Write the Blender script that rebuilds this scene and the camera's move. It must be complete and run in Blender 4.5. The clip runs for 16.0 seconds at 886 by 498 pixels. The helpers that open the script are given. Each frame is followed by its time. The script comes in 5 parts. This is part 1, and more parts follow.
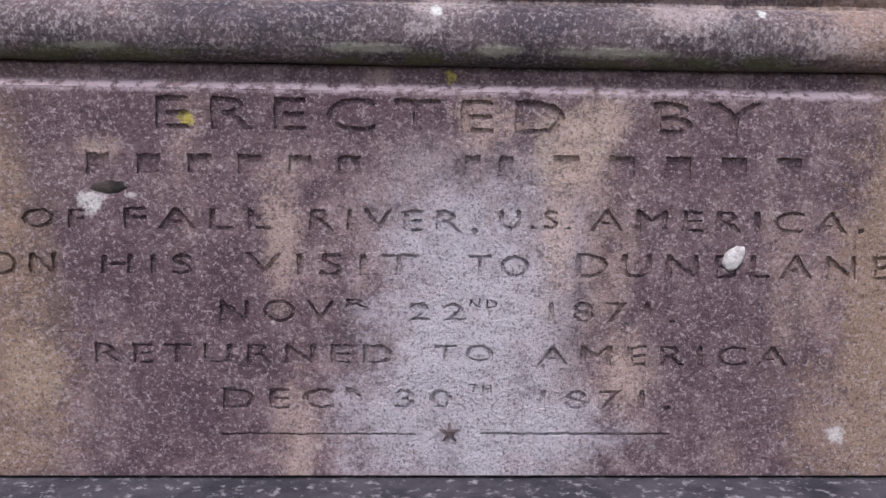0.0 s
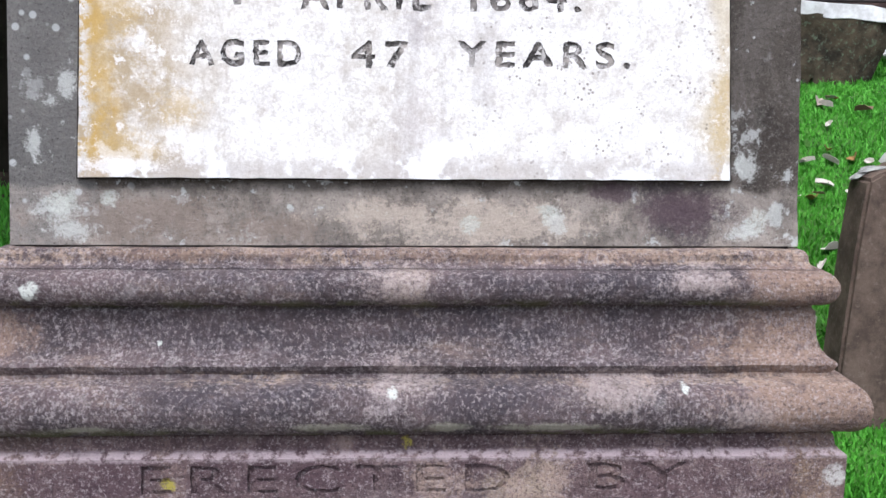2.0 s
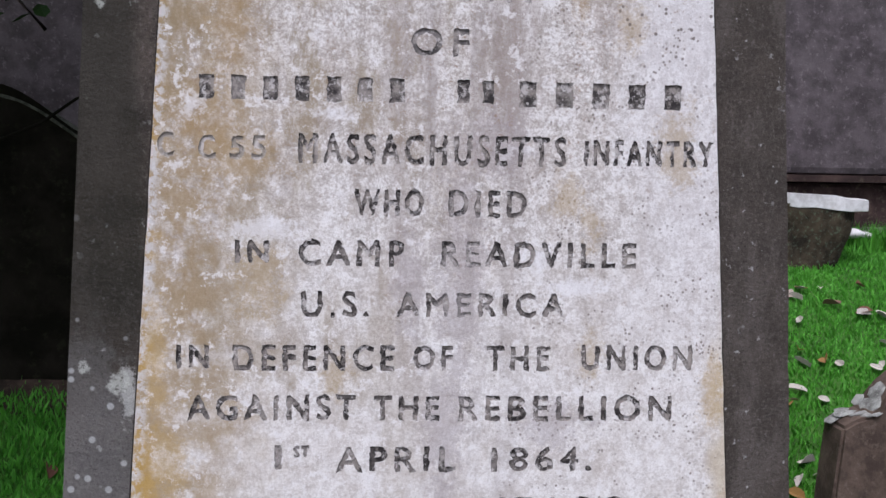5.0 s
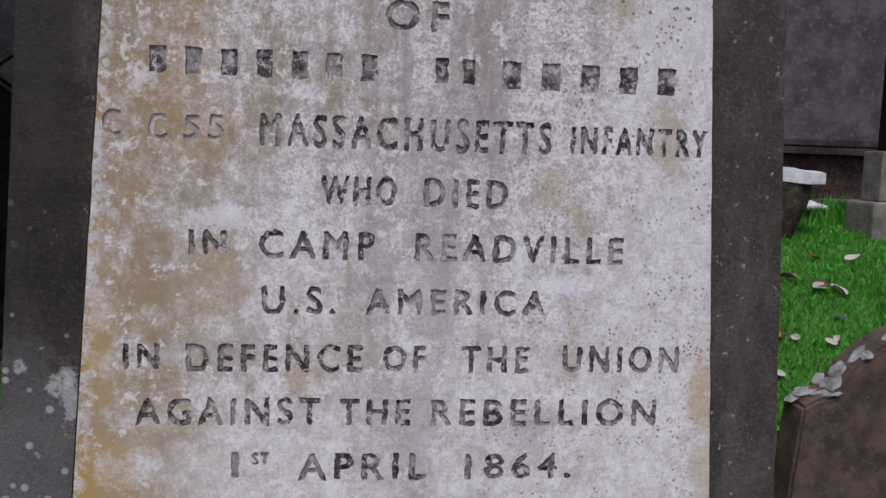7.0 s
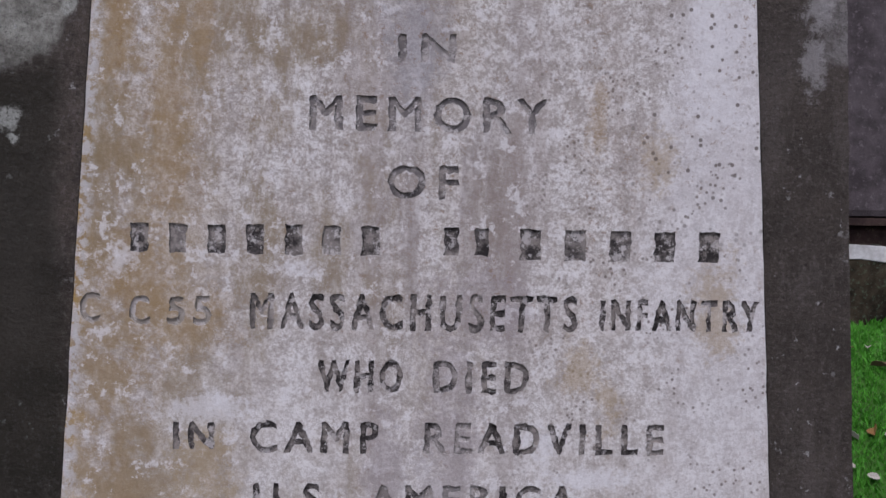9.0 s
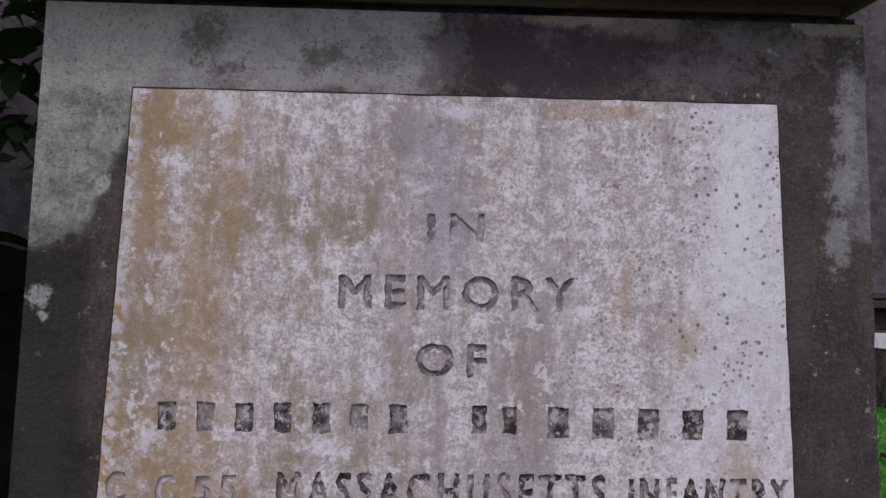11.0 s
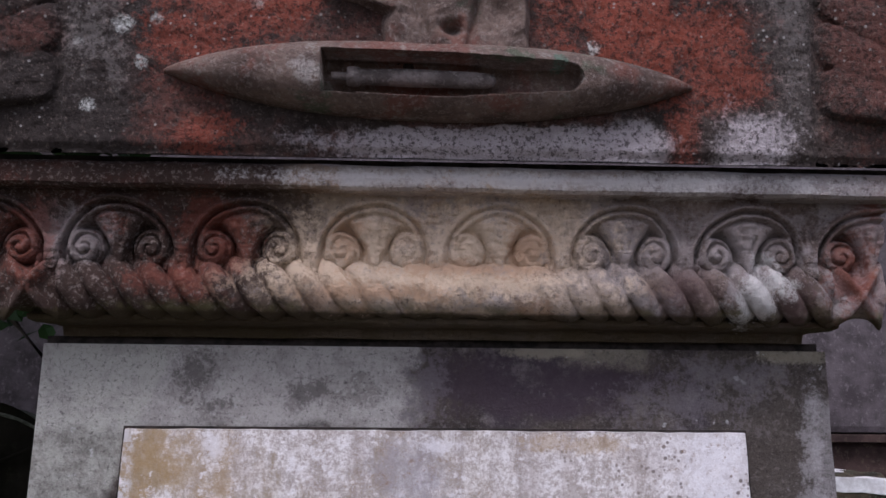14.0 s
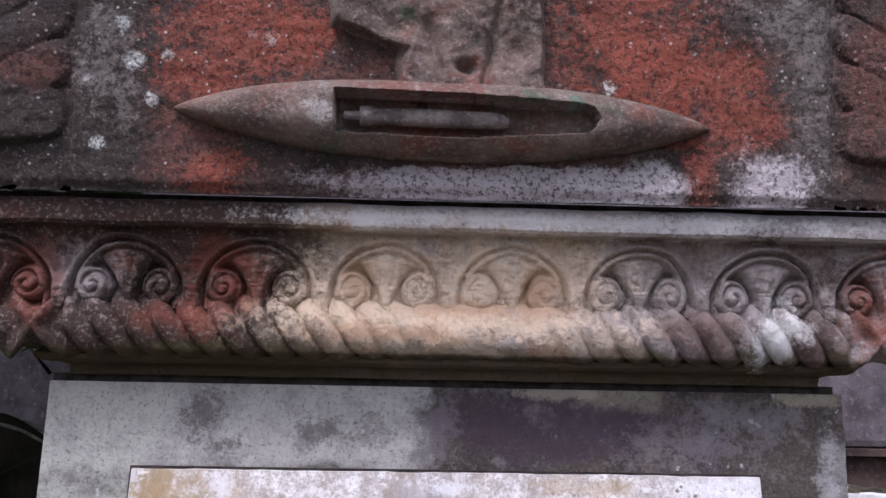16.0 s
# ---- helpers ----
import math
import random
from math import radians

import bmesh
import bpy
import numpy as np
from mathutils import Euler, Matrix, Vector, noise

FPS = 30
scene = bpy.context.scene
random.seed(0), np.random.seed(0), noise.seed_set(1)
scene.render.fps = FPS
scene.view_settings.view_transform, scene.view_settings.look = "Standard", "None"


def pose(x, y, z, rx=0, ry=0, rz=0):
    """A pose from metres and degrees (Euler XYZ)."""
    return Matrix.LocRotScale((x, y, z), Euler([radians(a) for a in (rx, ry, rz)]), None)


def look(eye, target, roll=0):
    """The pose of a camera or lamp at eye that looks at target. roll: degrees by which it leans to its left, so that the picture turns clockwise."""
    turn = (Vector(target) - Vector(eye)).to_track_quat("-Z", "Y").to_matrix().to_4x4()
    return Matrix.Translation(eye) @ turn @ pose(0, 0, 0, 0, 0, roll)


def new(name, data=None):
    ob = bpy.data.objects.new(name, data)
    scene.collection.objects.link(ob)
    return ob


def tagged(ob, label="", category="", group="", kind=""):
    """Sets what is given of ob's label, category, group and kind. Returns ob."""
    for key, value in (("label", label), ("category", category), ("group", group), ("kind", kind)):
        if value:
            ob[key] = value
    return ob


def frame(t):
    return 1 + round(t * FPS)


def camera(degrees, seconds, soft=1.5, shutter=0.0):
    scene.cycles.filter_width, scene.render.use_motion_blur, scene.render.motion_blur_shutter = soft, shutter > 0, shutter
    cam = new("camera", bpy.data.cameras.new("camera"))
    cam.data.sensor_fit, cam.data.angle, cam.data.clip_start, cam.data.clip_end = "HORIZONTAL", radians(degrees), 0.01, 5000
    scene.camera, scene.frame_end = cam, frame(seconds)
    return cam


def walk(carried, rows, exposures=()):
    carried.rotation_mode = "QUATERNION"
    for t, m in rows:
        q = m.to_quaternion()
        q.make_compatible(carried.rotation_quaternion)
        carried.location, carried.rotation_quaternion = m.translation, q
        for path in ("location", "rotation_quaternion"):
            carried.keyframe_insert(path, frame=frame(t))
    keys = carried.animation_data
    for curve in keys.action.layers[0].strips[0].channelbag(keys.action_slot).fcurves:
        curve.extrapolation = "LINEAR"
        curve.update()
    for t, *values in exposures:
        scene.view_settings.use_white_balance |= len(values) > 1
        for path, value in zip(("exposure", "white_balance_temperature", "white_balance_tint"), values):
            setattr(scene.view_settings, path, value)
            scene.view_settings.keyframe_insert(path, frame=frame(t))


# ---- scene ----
cam = camera(50.0, 16.0)
PATH = [
    (0, (-0.038, -0.865, 0.552), (0.04, 1.106, 0.227), 0.9),
    (0.5, (-0.034, -0.869, 0.591), (0.056, 1.105, 0.28), 1.2),
    (1, (-0.02, -0.876, 0.684), (0.082, 1.095, 0.362), 0.6),
    (1.5, (-0.01, -0.891, 0.787), (0.078, 1.08, 0.459), 0.1),
    (2, (-0.003, -0.903, 0.895), (0.077, 1.069, 0.573), 0.5),
    (2.5, (0.012, -0.908, 0.995), (0.055, 1.068, 0.69), -0.0),
    (3, (0.026, -0.926, 1.083), (-0.019, 1.058, 0.829), 0.2),
    (3.5, (0.001, -0.931, 1.154), (-0.001, 1.055, 0.915), 0.5),
    (3.6, (-0.011, -0.933, 1.158), (0.01, 1.056, 0.946), 1.1),
    (4, (-0.037, -0.939, 1.23), (0.021, 1.054, 1.068), 0.7),
    (4.5, (-0.059, -0.949, 1.252), (0.055, 1.044, 1.116), 1.4),
    (5, (-0.062, -0.942, 1.26), (0.079, 1.049, 1.127), 0.9),
    (5.2, (-0.051, -0.938, 1.276), (0.082, 1.049, 1.093), 1.1),
    (7.5, (-0.082, -0.83, 1.287), (0.178, 1.141, 1.071), 2.1),
    (8, (-0.006, -0.792, 1.297), (0.048, 1.205, 1.188), 1.8),
    (8.5, (0.035, -0.771, 1.338), (0.013, 1.226, 1.24), 1.4),
    (9, (-0.011, -0.767, 1.385), (0.059, 1.23, 1.286), 1.0),
    (11.3, (-0.037, -0.767, 1.523), (0.033, 1.231, 1.571), 1.2),
    (11.5, (-0.036, -0.773, 1.558), (0.029, 1.225, 1.616), 1.1),
    (12, (-0.044, -0.775, 1.591), (0.025, 1.221, 1.691), 1.0),
    (12.5, (-0.046, -0.775, 1.614), (0.029, 1.219, 1.745), 0.6),
    (13, (-0.04, -0.786, 1.631), (0.044, 1.205, 1.8), 0.6),
    (13.5, (-0.032, -0.799, 1.651), (0.058, 1.19, 1.842), 0.8),
    (14, (-0.03, -0.811, 1.673), (0.05, 1.174, 1.906), 0.6),
    (14.5, (-0.028, -0.812, 1.687), (0.039, 1.172, 1.934), 0.5),
    (15, (-0.032, -0.809, 1.698), (0.017, 1.174, 1.953), 0.6),
    (15.5, (-0.043, -0.802, 1.702), (0.004, 1.181, 1.956), 1.1),
    (16, (-0.038, -0.804, 1.704), (0.036, 1.18, 1.944), 1.1),
]
EXPOSURES = [(0.0, 0.8, 6000, 19), (1.5, 0.96, 5950, 14), (2.5, 0.83, 5950, 10), (3.5, 0.53, 5900, 12), (4.0, 0.33, 5980, 15), (5.0, 0.18, 5980, 17), (7.5, -0.37, 5980, 19), (9.0, -0.42, 5980, 21), (11.5, -0.42, 5980, 24), (12.5, -0.32, 5980, 24), (14.0, 0.03, 5910, 24), (14.5, 0.24, 5880, 24), (15.0, 0.4, 5880, 24), (15.5, 0.58, 5880, 24), (16.0, 0.68, 5830, 23)]
walk(cam, [(t, look(eye, target, roll)) for t, eye, target, roll in PATH], EXPOSURES)

# ---- light: an overcast day in a churchyard ----
SUN_UP, SUN_TURN = 60.0, 200.0
world = bpy.data.worlds.new("sky")
scene.world = world
world.use_nodes = True
wt = world.node_tree
sky = wt.nodes.new("ShaderNodeTexSky")
sky.sky_type, sky.sun_disc = "NISHITA", False
sky.sun_elevation, sky.sun_rotation = radians(SUN_UP), radians(SUN_TURN)
sky.air_density, sky.dust_density, sky.ozone_density = 1.0, 4.0, 1.0
soft_sky = wt.nodes.new("ShaderNodeHueSaturation")
soft_sky.inputs["Saturation"].default_value = 0.45
wt.links.new(sky.outputs[0], soft_sky.inputs["Color"])
wt.links.new(soft_sky.outputs[0], wt.nodes["Background"].inputs[0])
wt.nodes["Background"].inputs[1].default_value = 0.15
sun_data = bpy.data.lights.new("sun", "SUN")
sun_data.energy, sun_data.angle, sun_data.color = 1.5, radians(16), (1.0, 0.97, 0.93)
sun = new("sun", sun_data)
a = radians(SUN_TURN)
flat = 6 / math.tan(radians(SUN_UP))
sun.matrix_world = look((flat * math.sin(a), flat * math.cos(a), 7), (0, 0, 1))


# ---- materials ----
class Mat:
    """A small builder of node materials in metres of the thing's own space."""

    def __init__(self, name, rough=0.85, bump=0.3, bump_scale=260.0, metal=0.0):
        self.m = bpy.data.materials.new(name)
        self.m.use_nodes = True
        self.t = self.m.node_tree
        self.b = self.t.nodes["Principled BSDF"]
        self.b.inputs["Roughness"].default_value = rough
        self.b.inputs["Metallic"].default_value = metal
        self.b.inputs["Specular IOR Level"].default_value = 0.25
        self.co = self.t.nodes.new("ShaderNodeTexCoord").outputs["Object"]
        sep = self.t.nodes.new("ShaderNodeSeparateXYZ")
        self.t.links.new(self.co, sep.inputs[0])
        self.x, self.y, self.z = sep.outputs
        self.made = {}
        self.grit = self.noise(230, 6, 0.75, shift=17)
        if bump:
            n1 = self.noise(bump_scale, 6, 0.7)
            n2 = self.noise(bump_scale * 0.17, 5, 0.6)
            h = self.op("ADD", self.op("MULTIPLY", n1, 0.5), n2)
            bp = self.t.nodes.new("ShaderNodeBump")
            bp.inputs["Strength"].default_value = bump
            bp.inputs["Distance"].default_value = 0.006
            self.t.links.new(h, bp.inputs["Height"])
            self.t.links.new(bp.outputs[0], self.b.inputs["Normal"])

    def put(self, sock, value):
        if isinstance(value, (int, float)):
            sock.default_value = value
        elif isinstance(value, tuple):
            sock.default_value = (*value, 1.0)
        else:
            self.t.links.new(value, sock)

    def op(self, kind, p, q=0.0, clamp=False):
        n = self.t.nodes.new("ShaderNodeMath")
        n.operation, n.use_clamp = kind, clamp
        self.put(n.inputs[0], p), self.put(n.inputs[1], q)
        return n.outputs[0]

    def noise(self, scale, detail=4.0, rough=0.55, stretch=(1, 1, 1), shift=0.0):
        key = (scale, detail, rough, stretch, shift)
        if key in self.made:
            return self.made[key]
        mp = self.t.nodes.new("ShaderNodeMapping")
        mp.inputs["Scale"].default_value = stretch
        mp.inputs["Location"].default_value = (shift, shift * 0.7, shift * 1.3)
        self.t.links.new(self.co, mp.inputs[0])
        n = self.t.nodes.new("ShaderNodeTexNoise")
        n.inputs["Scale"].default_value, n.inputs["Detail"].default_value = scale, detail
        n.inputs["Roughness"].default_value = rough
        self.t.links.new(mp.outputs[0], n.inputs["Vector"])
        self.made[key] = n.outputs[0]
        return n.outputs[0]

    def cells(self, scale, shift=0.0):
        mp = self.t.nodes.new("ShaderNodeMapping")
        mp.inputs["Location"].default_value = (shift, 0, shift)
        self.t.links.new(self.co, mp.inputs[0])
        n = self.t.nodes.new("ShaderNodeTexVoronoi")
        n.inputs["Scale"].default_value = scale
        self.t.links.new(mp.outputs[0], n.inputs["Vector"])
        return n.outputs["Distance"]

    def step(self, sock, lo, hi):
        n = self.t.nodes.new("ShaderNodeMapRange")
        n.interpolation_type = "SMOOTHSTEP"
        self.put(n.inputs[0], sock)
        n.inputs[1].default_value, n.inputs[2].default_value = min(lo, hi), max(lo, hi)
        n.inputs[3].default_value, n.inputs[4].default_value = (0, 1) if lo < hi else (1, 0)
        return n.outputs[0]

    def mul(self, p, q):
        return self.op("MULTIPLY", p, q)

    def wob(self, axis, amount, scale=9.0, shift=0.0):
        """An axis, shaken by noise so that stains keep ragged edges."""
        n = self.noise(scale, 7, 0.62, shift=shift)
        return self.op("ADD", axis, self.mul(self.op("SUBTRACT", n, 0.5), amount))

    def rag(self, mask, scale=34.0, shift=0.0, soft=0.12):
        """A soft mask with a ragged, crusty edge."""
        n = self.noise(scale, 9, 0.76, shift=shift)
        return self.step(self.op("ADD", mask, self.mul(self.op("SUBTRACT", n, 0.5), 1.5)), 0.5 - soft, 0.5 + soft)

    def spot(self, x, z, r, ragged=0.8):
        dx = self.op("SUBTRACT", self.x, x)
        dz = self.op("SUBTRACT", self.z, z)
        d = self.op("SQRT", self.op("ADD", self.mul(dx, dx), self.mul(dz, dz)))
        n = self.noise(0.9 / r, 9, 0.72, shift=x * 3)
        d = self.op("ADD", d, self.mul(self.op("SUBTRACT", n, 0.5), r * ragged * 3.0))
        return self.mul(self.step(d, r, r * 0.55), self.step(self.grit, 0.36, 0.52))

    def patch(self, x, z, rx, rz, rag=1.0, soft=0.5):
        """An oval stain with a ragged edge that frays into single grains."""
        key = ("edge", rag)
        if key not in self.made:
            wide = self.mul(self.op("SUBTRACT", self.noise(36, 8, 0.74, shift=51), 0.5), 3.4 * rag)
            fine = self.mul(self.op("SUBTRACT", self.noise(190, 5, 0.8, shift=52), 0.5), 3.2 * rag)
            self.made[key] = self.op("ADD", wide, fine)
        scaled = self.t.nodes.new("ShaderNodeVectorMath")
        scaled.operation = "MULTIPLY_ADD"
        scaled.inputs[1].default_value = (1 / rx, 0, 1 / rz)
        scaled.inputs[2].default_value = (-x / rx, 0, -z / rz)
        self.t.links.new(self.co, scaled.inputs[0])
        far = self.t.nodes.new("ShaderNodeVectorMath")
        far.operation = "LENGTH"
        self.t.links.new(scaled.outputs[0], far.inputs[0])
        d = self.op("ADD", far.outputs["Value"], self.made[key])
        return self.step(d, 1 + soft, 1 - soft)

    def stain(self, under, colour, amount, ovals, rag=1.0, soft=0.5):
        """Several stains of one colour laid over what is there."""
        mask = 0.0
        for oval in ovals:
            mask = self.op("MAXIMUM", self.patch(*oval, rag, soft), mask)
        return self.mix(self.mul(mask, amount), under, colour)

    def mix(self, fac, under, over):
        n = self.t.nodes.new("ShaderNodeMix")
        n.data_type = "RGBA"
        self.put(n.inputs[0], fac), self.put(n.inputs[6], under), self.put(n.inputs[7], over)
        return n.outputs[2]

    def done(self, colour):
        self.put(self.b.inputs["Base Color"], colour)
        return self.m


def mat_marble():
    m = Mat("weathered_marble", 0.75, 0.3, 420)
    up = m.step(m.wob(m.z, 0.5, 7), 0.95, 1.42)
    blotch = m.noise(26, 9, 0.72)
    c = m.mix(m.step(blotch, 0.42, 0.68), (0.83, 0.82, 0.81), (0.64, 0.605, 0.575))
    fine = m.op("ADD", m.mul(m.noise(110, 8, 0.75, shift=3), 0.5), m.mul(m.noise(330, 5, 0.8, shift=7), 0.5))
    amount = m.op("ADD", 0.34, m.mul(up, 0.38))
    c = m.mix(m.mul(m.step(fine, 0.46, 0.56), amount), c, (0.33, 0.28, 0.245))
    c = m.mix(m.mul(m.step(m.op("ADD", m.mul(m.noise(48, 9, 0.76, shift=8), 0.6), m.mul(m.noise(300, 5, 0.8, shift=2), 0.4)), 0.49, 0.56), m.mul(amount, 0.85)), c, (0.34, 0.295, 0.26))
    streak = m.noise(34, 5, 0.6, (1, 1, 0.09), 5)
    mid = m.mul(m.step(m.wob(m.x, 0.10, 8), -0.10, 0.0), m.step(m.wob(m.x, 0.10, 8, 4), 0.13, 0.05))
    c = m.mix(m.mul(m.mul(m.step(streak, 0.42, 0.66), mid), m.op("ADD", 0.35, m.mul(up, 0.4))), c, (0.30, 0.265, 0.265))
    c = m.mix(m.mul(m.mul(m.step(streak, 0.5, 0.66), 0.4), up), c, (0.42, 0.36, 0.32))
    runs = m.mul(m.step(m.noise(22, 8, 0.68, (1, 1, 0.16), 23), 0.50, 0.62), m.step(m.noise(70, 8, 0.76, shift=29), 0.40, 0.54))
    c = m.mix(m.mul(m.mul(runs, 0.5), up), c, (0.25, 0.20, 0.165))
    left = m.mul(m.step(m.wob(m.x, 0.24, 11, 2), -0.13, -0.25), m.step(m.noise(30, 8, 0.72, shift=40), 0.36, 0.56))
    c = m.mix(m.mul(left, 0.8), c, (0.33, 0.235, 0.115))
    brown = m.mul(m.step(m.noise(13, 9, 0.72, (1, 1, 0.4), 12), 0.46, 0.58), m.step(m.x, 0.10, -0.12))
    c = m.mix(m.mul(m.mul(brown, m.op("ADD", 0.3, m.mul(up, 0.7))), 0.8), c, (0.29, 0.225, 0.135))
    gold = m.mul(m.step(m.wob(m.x, 0.07, 20, 6), -0.265, -0.29), m.step(m.noise(20, 6, 0.6), 0.42, 0.55))
    c = m.mix(m.mul(gold, 0.8), c, (0.45, 0.28, 0.06))
    rim = m.step(m.wob(m.op("ADD", m.x, m.mul(m.op("SUBTRACT", m.z, 0.815), -0.0613)), 0.014, 60, 3), -0.296, -0.305)
    c = m.mix(m.mul(m.mul(rim, m.step(m.noise(110, 6, 0.7), 0.44, 0.54)), 0.8), c, (0.62, 0.62, 0.63))
    right = m.mul(m.step(m.wob(m.x, 0.10, 14, 9), 0.268, 0.30), m.step(m.z, 1.2, 1.0))
    c = m.mix(m.mul(right, 0.55), c, (0.45, 0.35, 0.18))
    white = m.mul(m.step(m.wob(m.x, 0.14, 9, 1), 0.15, 0.22), up)
    c = m.mix(m.mul(white, 0.6), c, (0.74, 0.73, 0.75))
    spatter = m.step(m.noise(75, 8, 0.74, shift=21), 0.55, 0.61)
    c = m.mix(m.mul(spatter, 0.75), c, (0.80, 0.79, 0.79))
    dots = m.mul(m.step(m.cells(190), 0.30, 0.18), m.step(m.noise(28, 4), 0.46, 0.60))
    c = m.mix(m.mul(dots, m.mul(m.step(m.wob(m.x, 0.2), -0.05, 0.14), 0.85)), c, (0.19, 0.16, 0.14))
    foot = m.mul(m.step(m.wob(m.z, 0.03, 30), 0.842, 0.822), 0.6)
    c = m.mix(foot, c, (0.42, 0.38, 0.36))
    foot_white = m.mul(m.step(m.noise(24, 6, 0.65, shift=31), 0.50, 0.58), m.step(m.z, 0.87, 0.84))
    c = m.mix(m.mul(foot_white, 0.85), c, (0.80, 0.80, 0.81))
    c = m.mix(m.mul(m.spot(0.01, 0.868, 0.03, 1.2), 0.35), c, (0.42, 0.36, 0.34))
    c = m.stain(c, (0.37, 0.33, 0.34), 0.5, ((0.022, 1.18, 0.022, 0.13), (0.006, 1.02, 0.018, 0.06), (0.05, 1.30, 0.03, 0.03), (-0.03, 1.16, 0.015, 0.04), (0.12, 1.02, 0.03, 0.02)), 1.3)
    c = m.stain(c, (0.34, 0.335, 0.37), 0.55, ((-0.025, 1.578, 0.026, 0.03), (-0.010, 1.52, 0.022, 0.05)), 0.8, 0.7)
    c = m.stain(c, (0.36, 0.245, 0.11), 0.5, ((-0.204, 1.44, 0.014, 0.08), (-0.23, 1.32, 0.03, 0.025), (-0.19, 1.285, 0.03, 0.025), (-0.232, 1.592, 0.026, 0.018), (-0.243, 1.53, 0.008, 0.06), (-0.178, 1.545, 0.008, 0.07), (0.121, 1.604, 0.04, 0.006), (0.14, 1.45, 0.007, 0.03)), 1.4, 0.6)
    c = m.stain(c, (0.40, 0.30, 0.16), 0.55, ((0.128, 1.253, 0.014, 0.02), (0.152, 1.225, 0.010, 0.02), (0.157, 1.087, 0.010, 0.02), (-0.175, 1.165, 0.02, 0.03), (-0.10, 1.07, 0.012, 0.02), (0.19, 1.42, 0.012, 0.02), (0.24, 1.30, 0.016, 0.03)), 1.5, 0.6)
    c = m.stain(c, (0.46, 0.32, 0.12), 0.5, ((-0.285, 0.93, 0.012, 0.06), (-0.262, 0.842, 0.035, 0.012), (-0.276, 1.09, 0.010, 0.05), (-0.268, 0.985, 0.018, 0.035), (-0.212, 0.878, 0.02, 0.012), (0.298, 0.87, 0.008, 0.05), (0.285, 1.05, 0.010, 0.03)), 1.3, 0.6)
    c = m.stain(c, (0.82, 0.82, 0.84), 0.6, ((0.238, 1.53, 0.022, 0.08), (-0.187, 1.602, 0.008, 0.014), (0.002, 1.602, 0.016, 0.006), (-0.21, 0.845, 0.018, 0.012), (-0.275, 0.826, 0.03, 0.006), (-0.10, 1.33, 0.02, 0.006), (-0.18, 1.215, 0.03, 0.010), (0.10, 1.19, 0.012, 0.012), (0.14, 1.16, 0.03, 0.008), (-0.243, 1.335, 0.012, 0.012)), 1.5, 0.5)
    pits = m.mul(m.step(m.cells(95, 3), 0.20, 0.12), m.mul(m.step(m.x, 0.12, 0.20), m.step(m.z, 1.30, 1.42)))
    c = m.mix(m.mul(pits, 0.85), c, (0.14, 0.115, 0.10))
    rust = m.mul(m.step(m.noise(150, 6, 0.8, shift=61), 0.55, 0.62), m.step(m.noise(18, 5, 0.6, (1, 1, 0.4), 62), 0.42, 0.6))
    c = m.mix(m.mul(rust, m.op("ADD", 0.2, m.mul(up, 0.45))), c, (0.27, 0.17, 0.10))
    return m.done(c)


def mat_lead():
    m = Mat("worn_lettering", 0.7, 0.3, 500)
    c = m.mix(m.step(m.noise(60, 6, 0.7), 0.42, 0.66), (0.030, 0.026, 0.026), (0.20, 0.18, 0.17))
    c = m.mix(m.mul(m.step(m.noise(27, 5, 0.6, shift=3), 0.50, 0.62), 0.65), c, (0.36, 0.33, 0.31))
    head = m.step(m.wob(m.z, 0.04, 20), 1.37, 1.42)
    c = m.mix(m.mul(head, 0.5), c, (0.30, 0.28, 0.28))
    faint = m.mul(m.step(m.x, -0.13, -0.17), m.mul(m.step(m.z, 1.26, 1.28), m.step(m.z, 1.335, 1.315)))
    c = m.mix(m.mul(faint, 0.75), c, (0.42, 0.38, 0.33))
    c = m.mix(m.step(m.noise(150, 5, 0.7, shift=4), 0.57, 0.64), c, (0.55, 0.53, 0.52))
    c = m.mix(m.mul(m.step(m.noise(55, 8, 0.75, shift=44), 0.50, 0.60), 0.6), c, (0.42, 0.38, 0.35))
    lost = m.mul(m.step(m.noise(75, 7, 0.72, shift=48), 0.54, 0.60), 0.7)
    c = m.mix(lost, c, (0.62, 0.59, 0.58))
    c = m.stain(c, (0.50, 0.47, 0.46), 0.5, ((0.022, 1.14, 0.02, 0.10), (0.03, 0.985, 0.02, 0.03), (0.01, 1.51, 0.012, 0.012), (0.05, 0.93, 0.012, 0.02), (-0.15, 0.985, 0.02, 0.012)), 1.5, 0.6)
    return m.done(c)


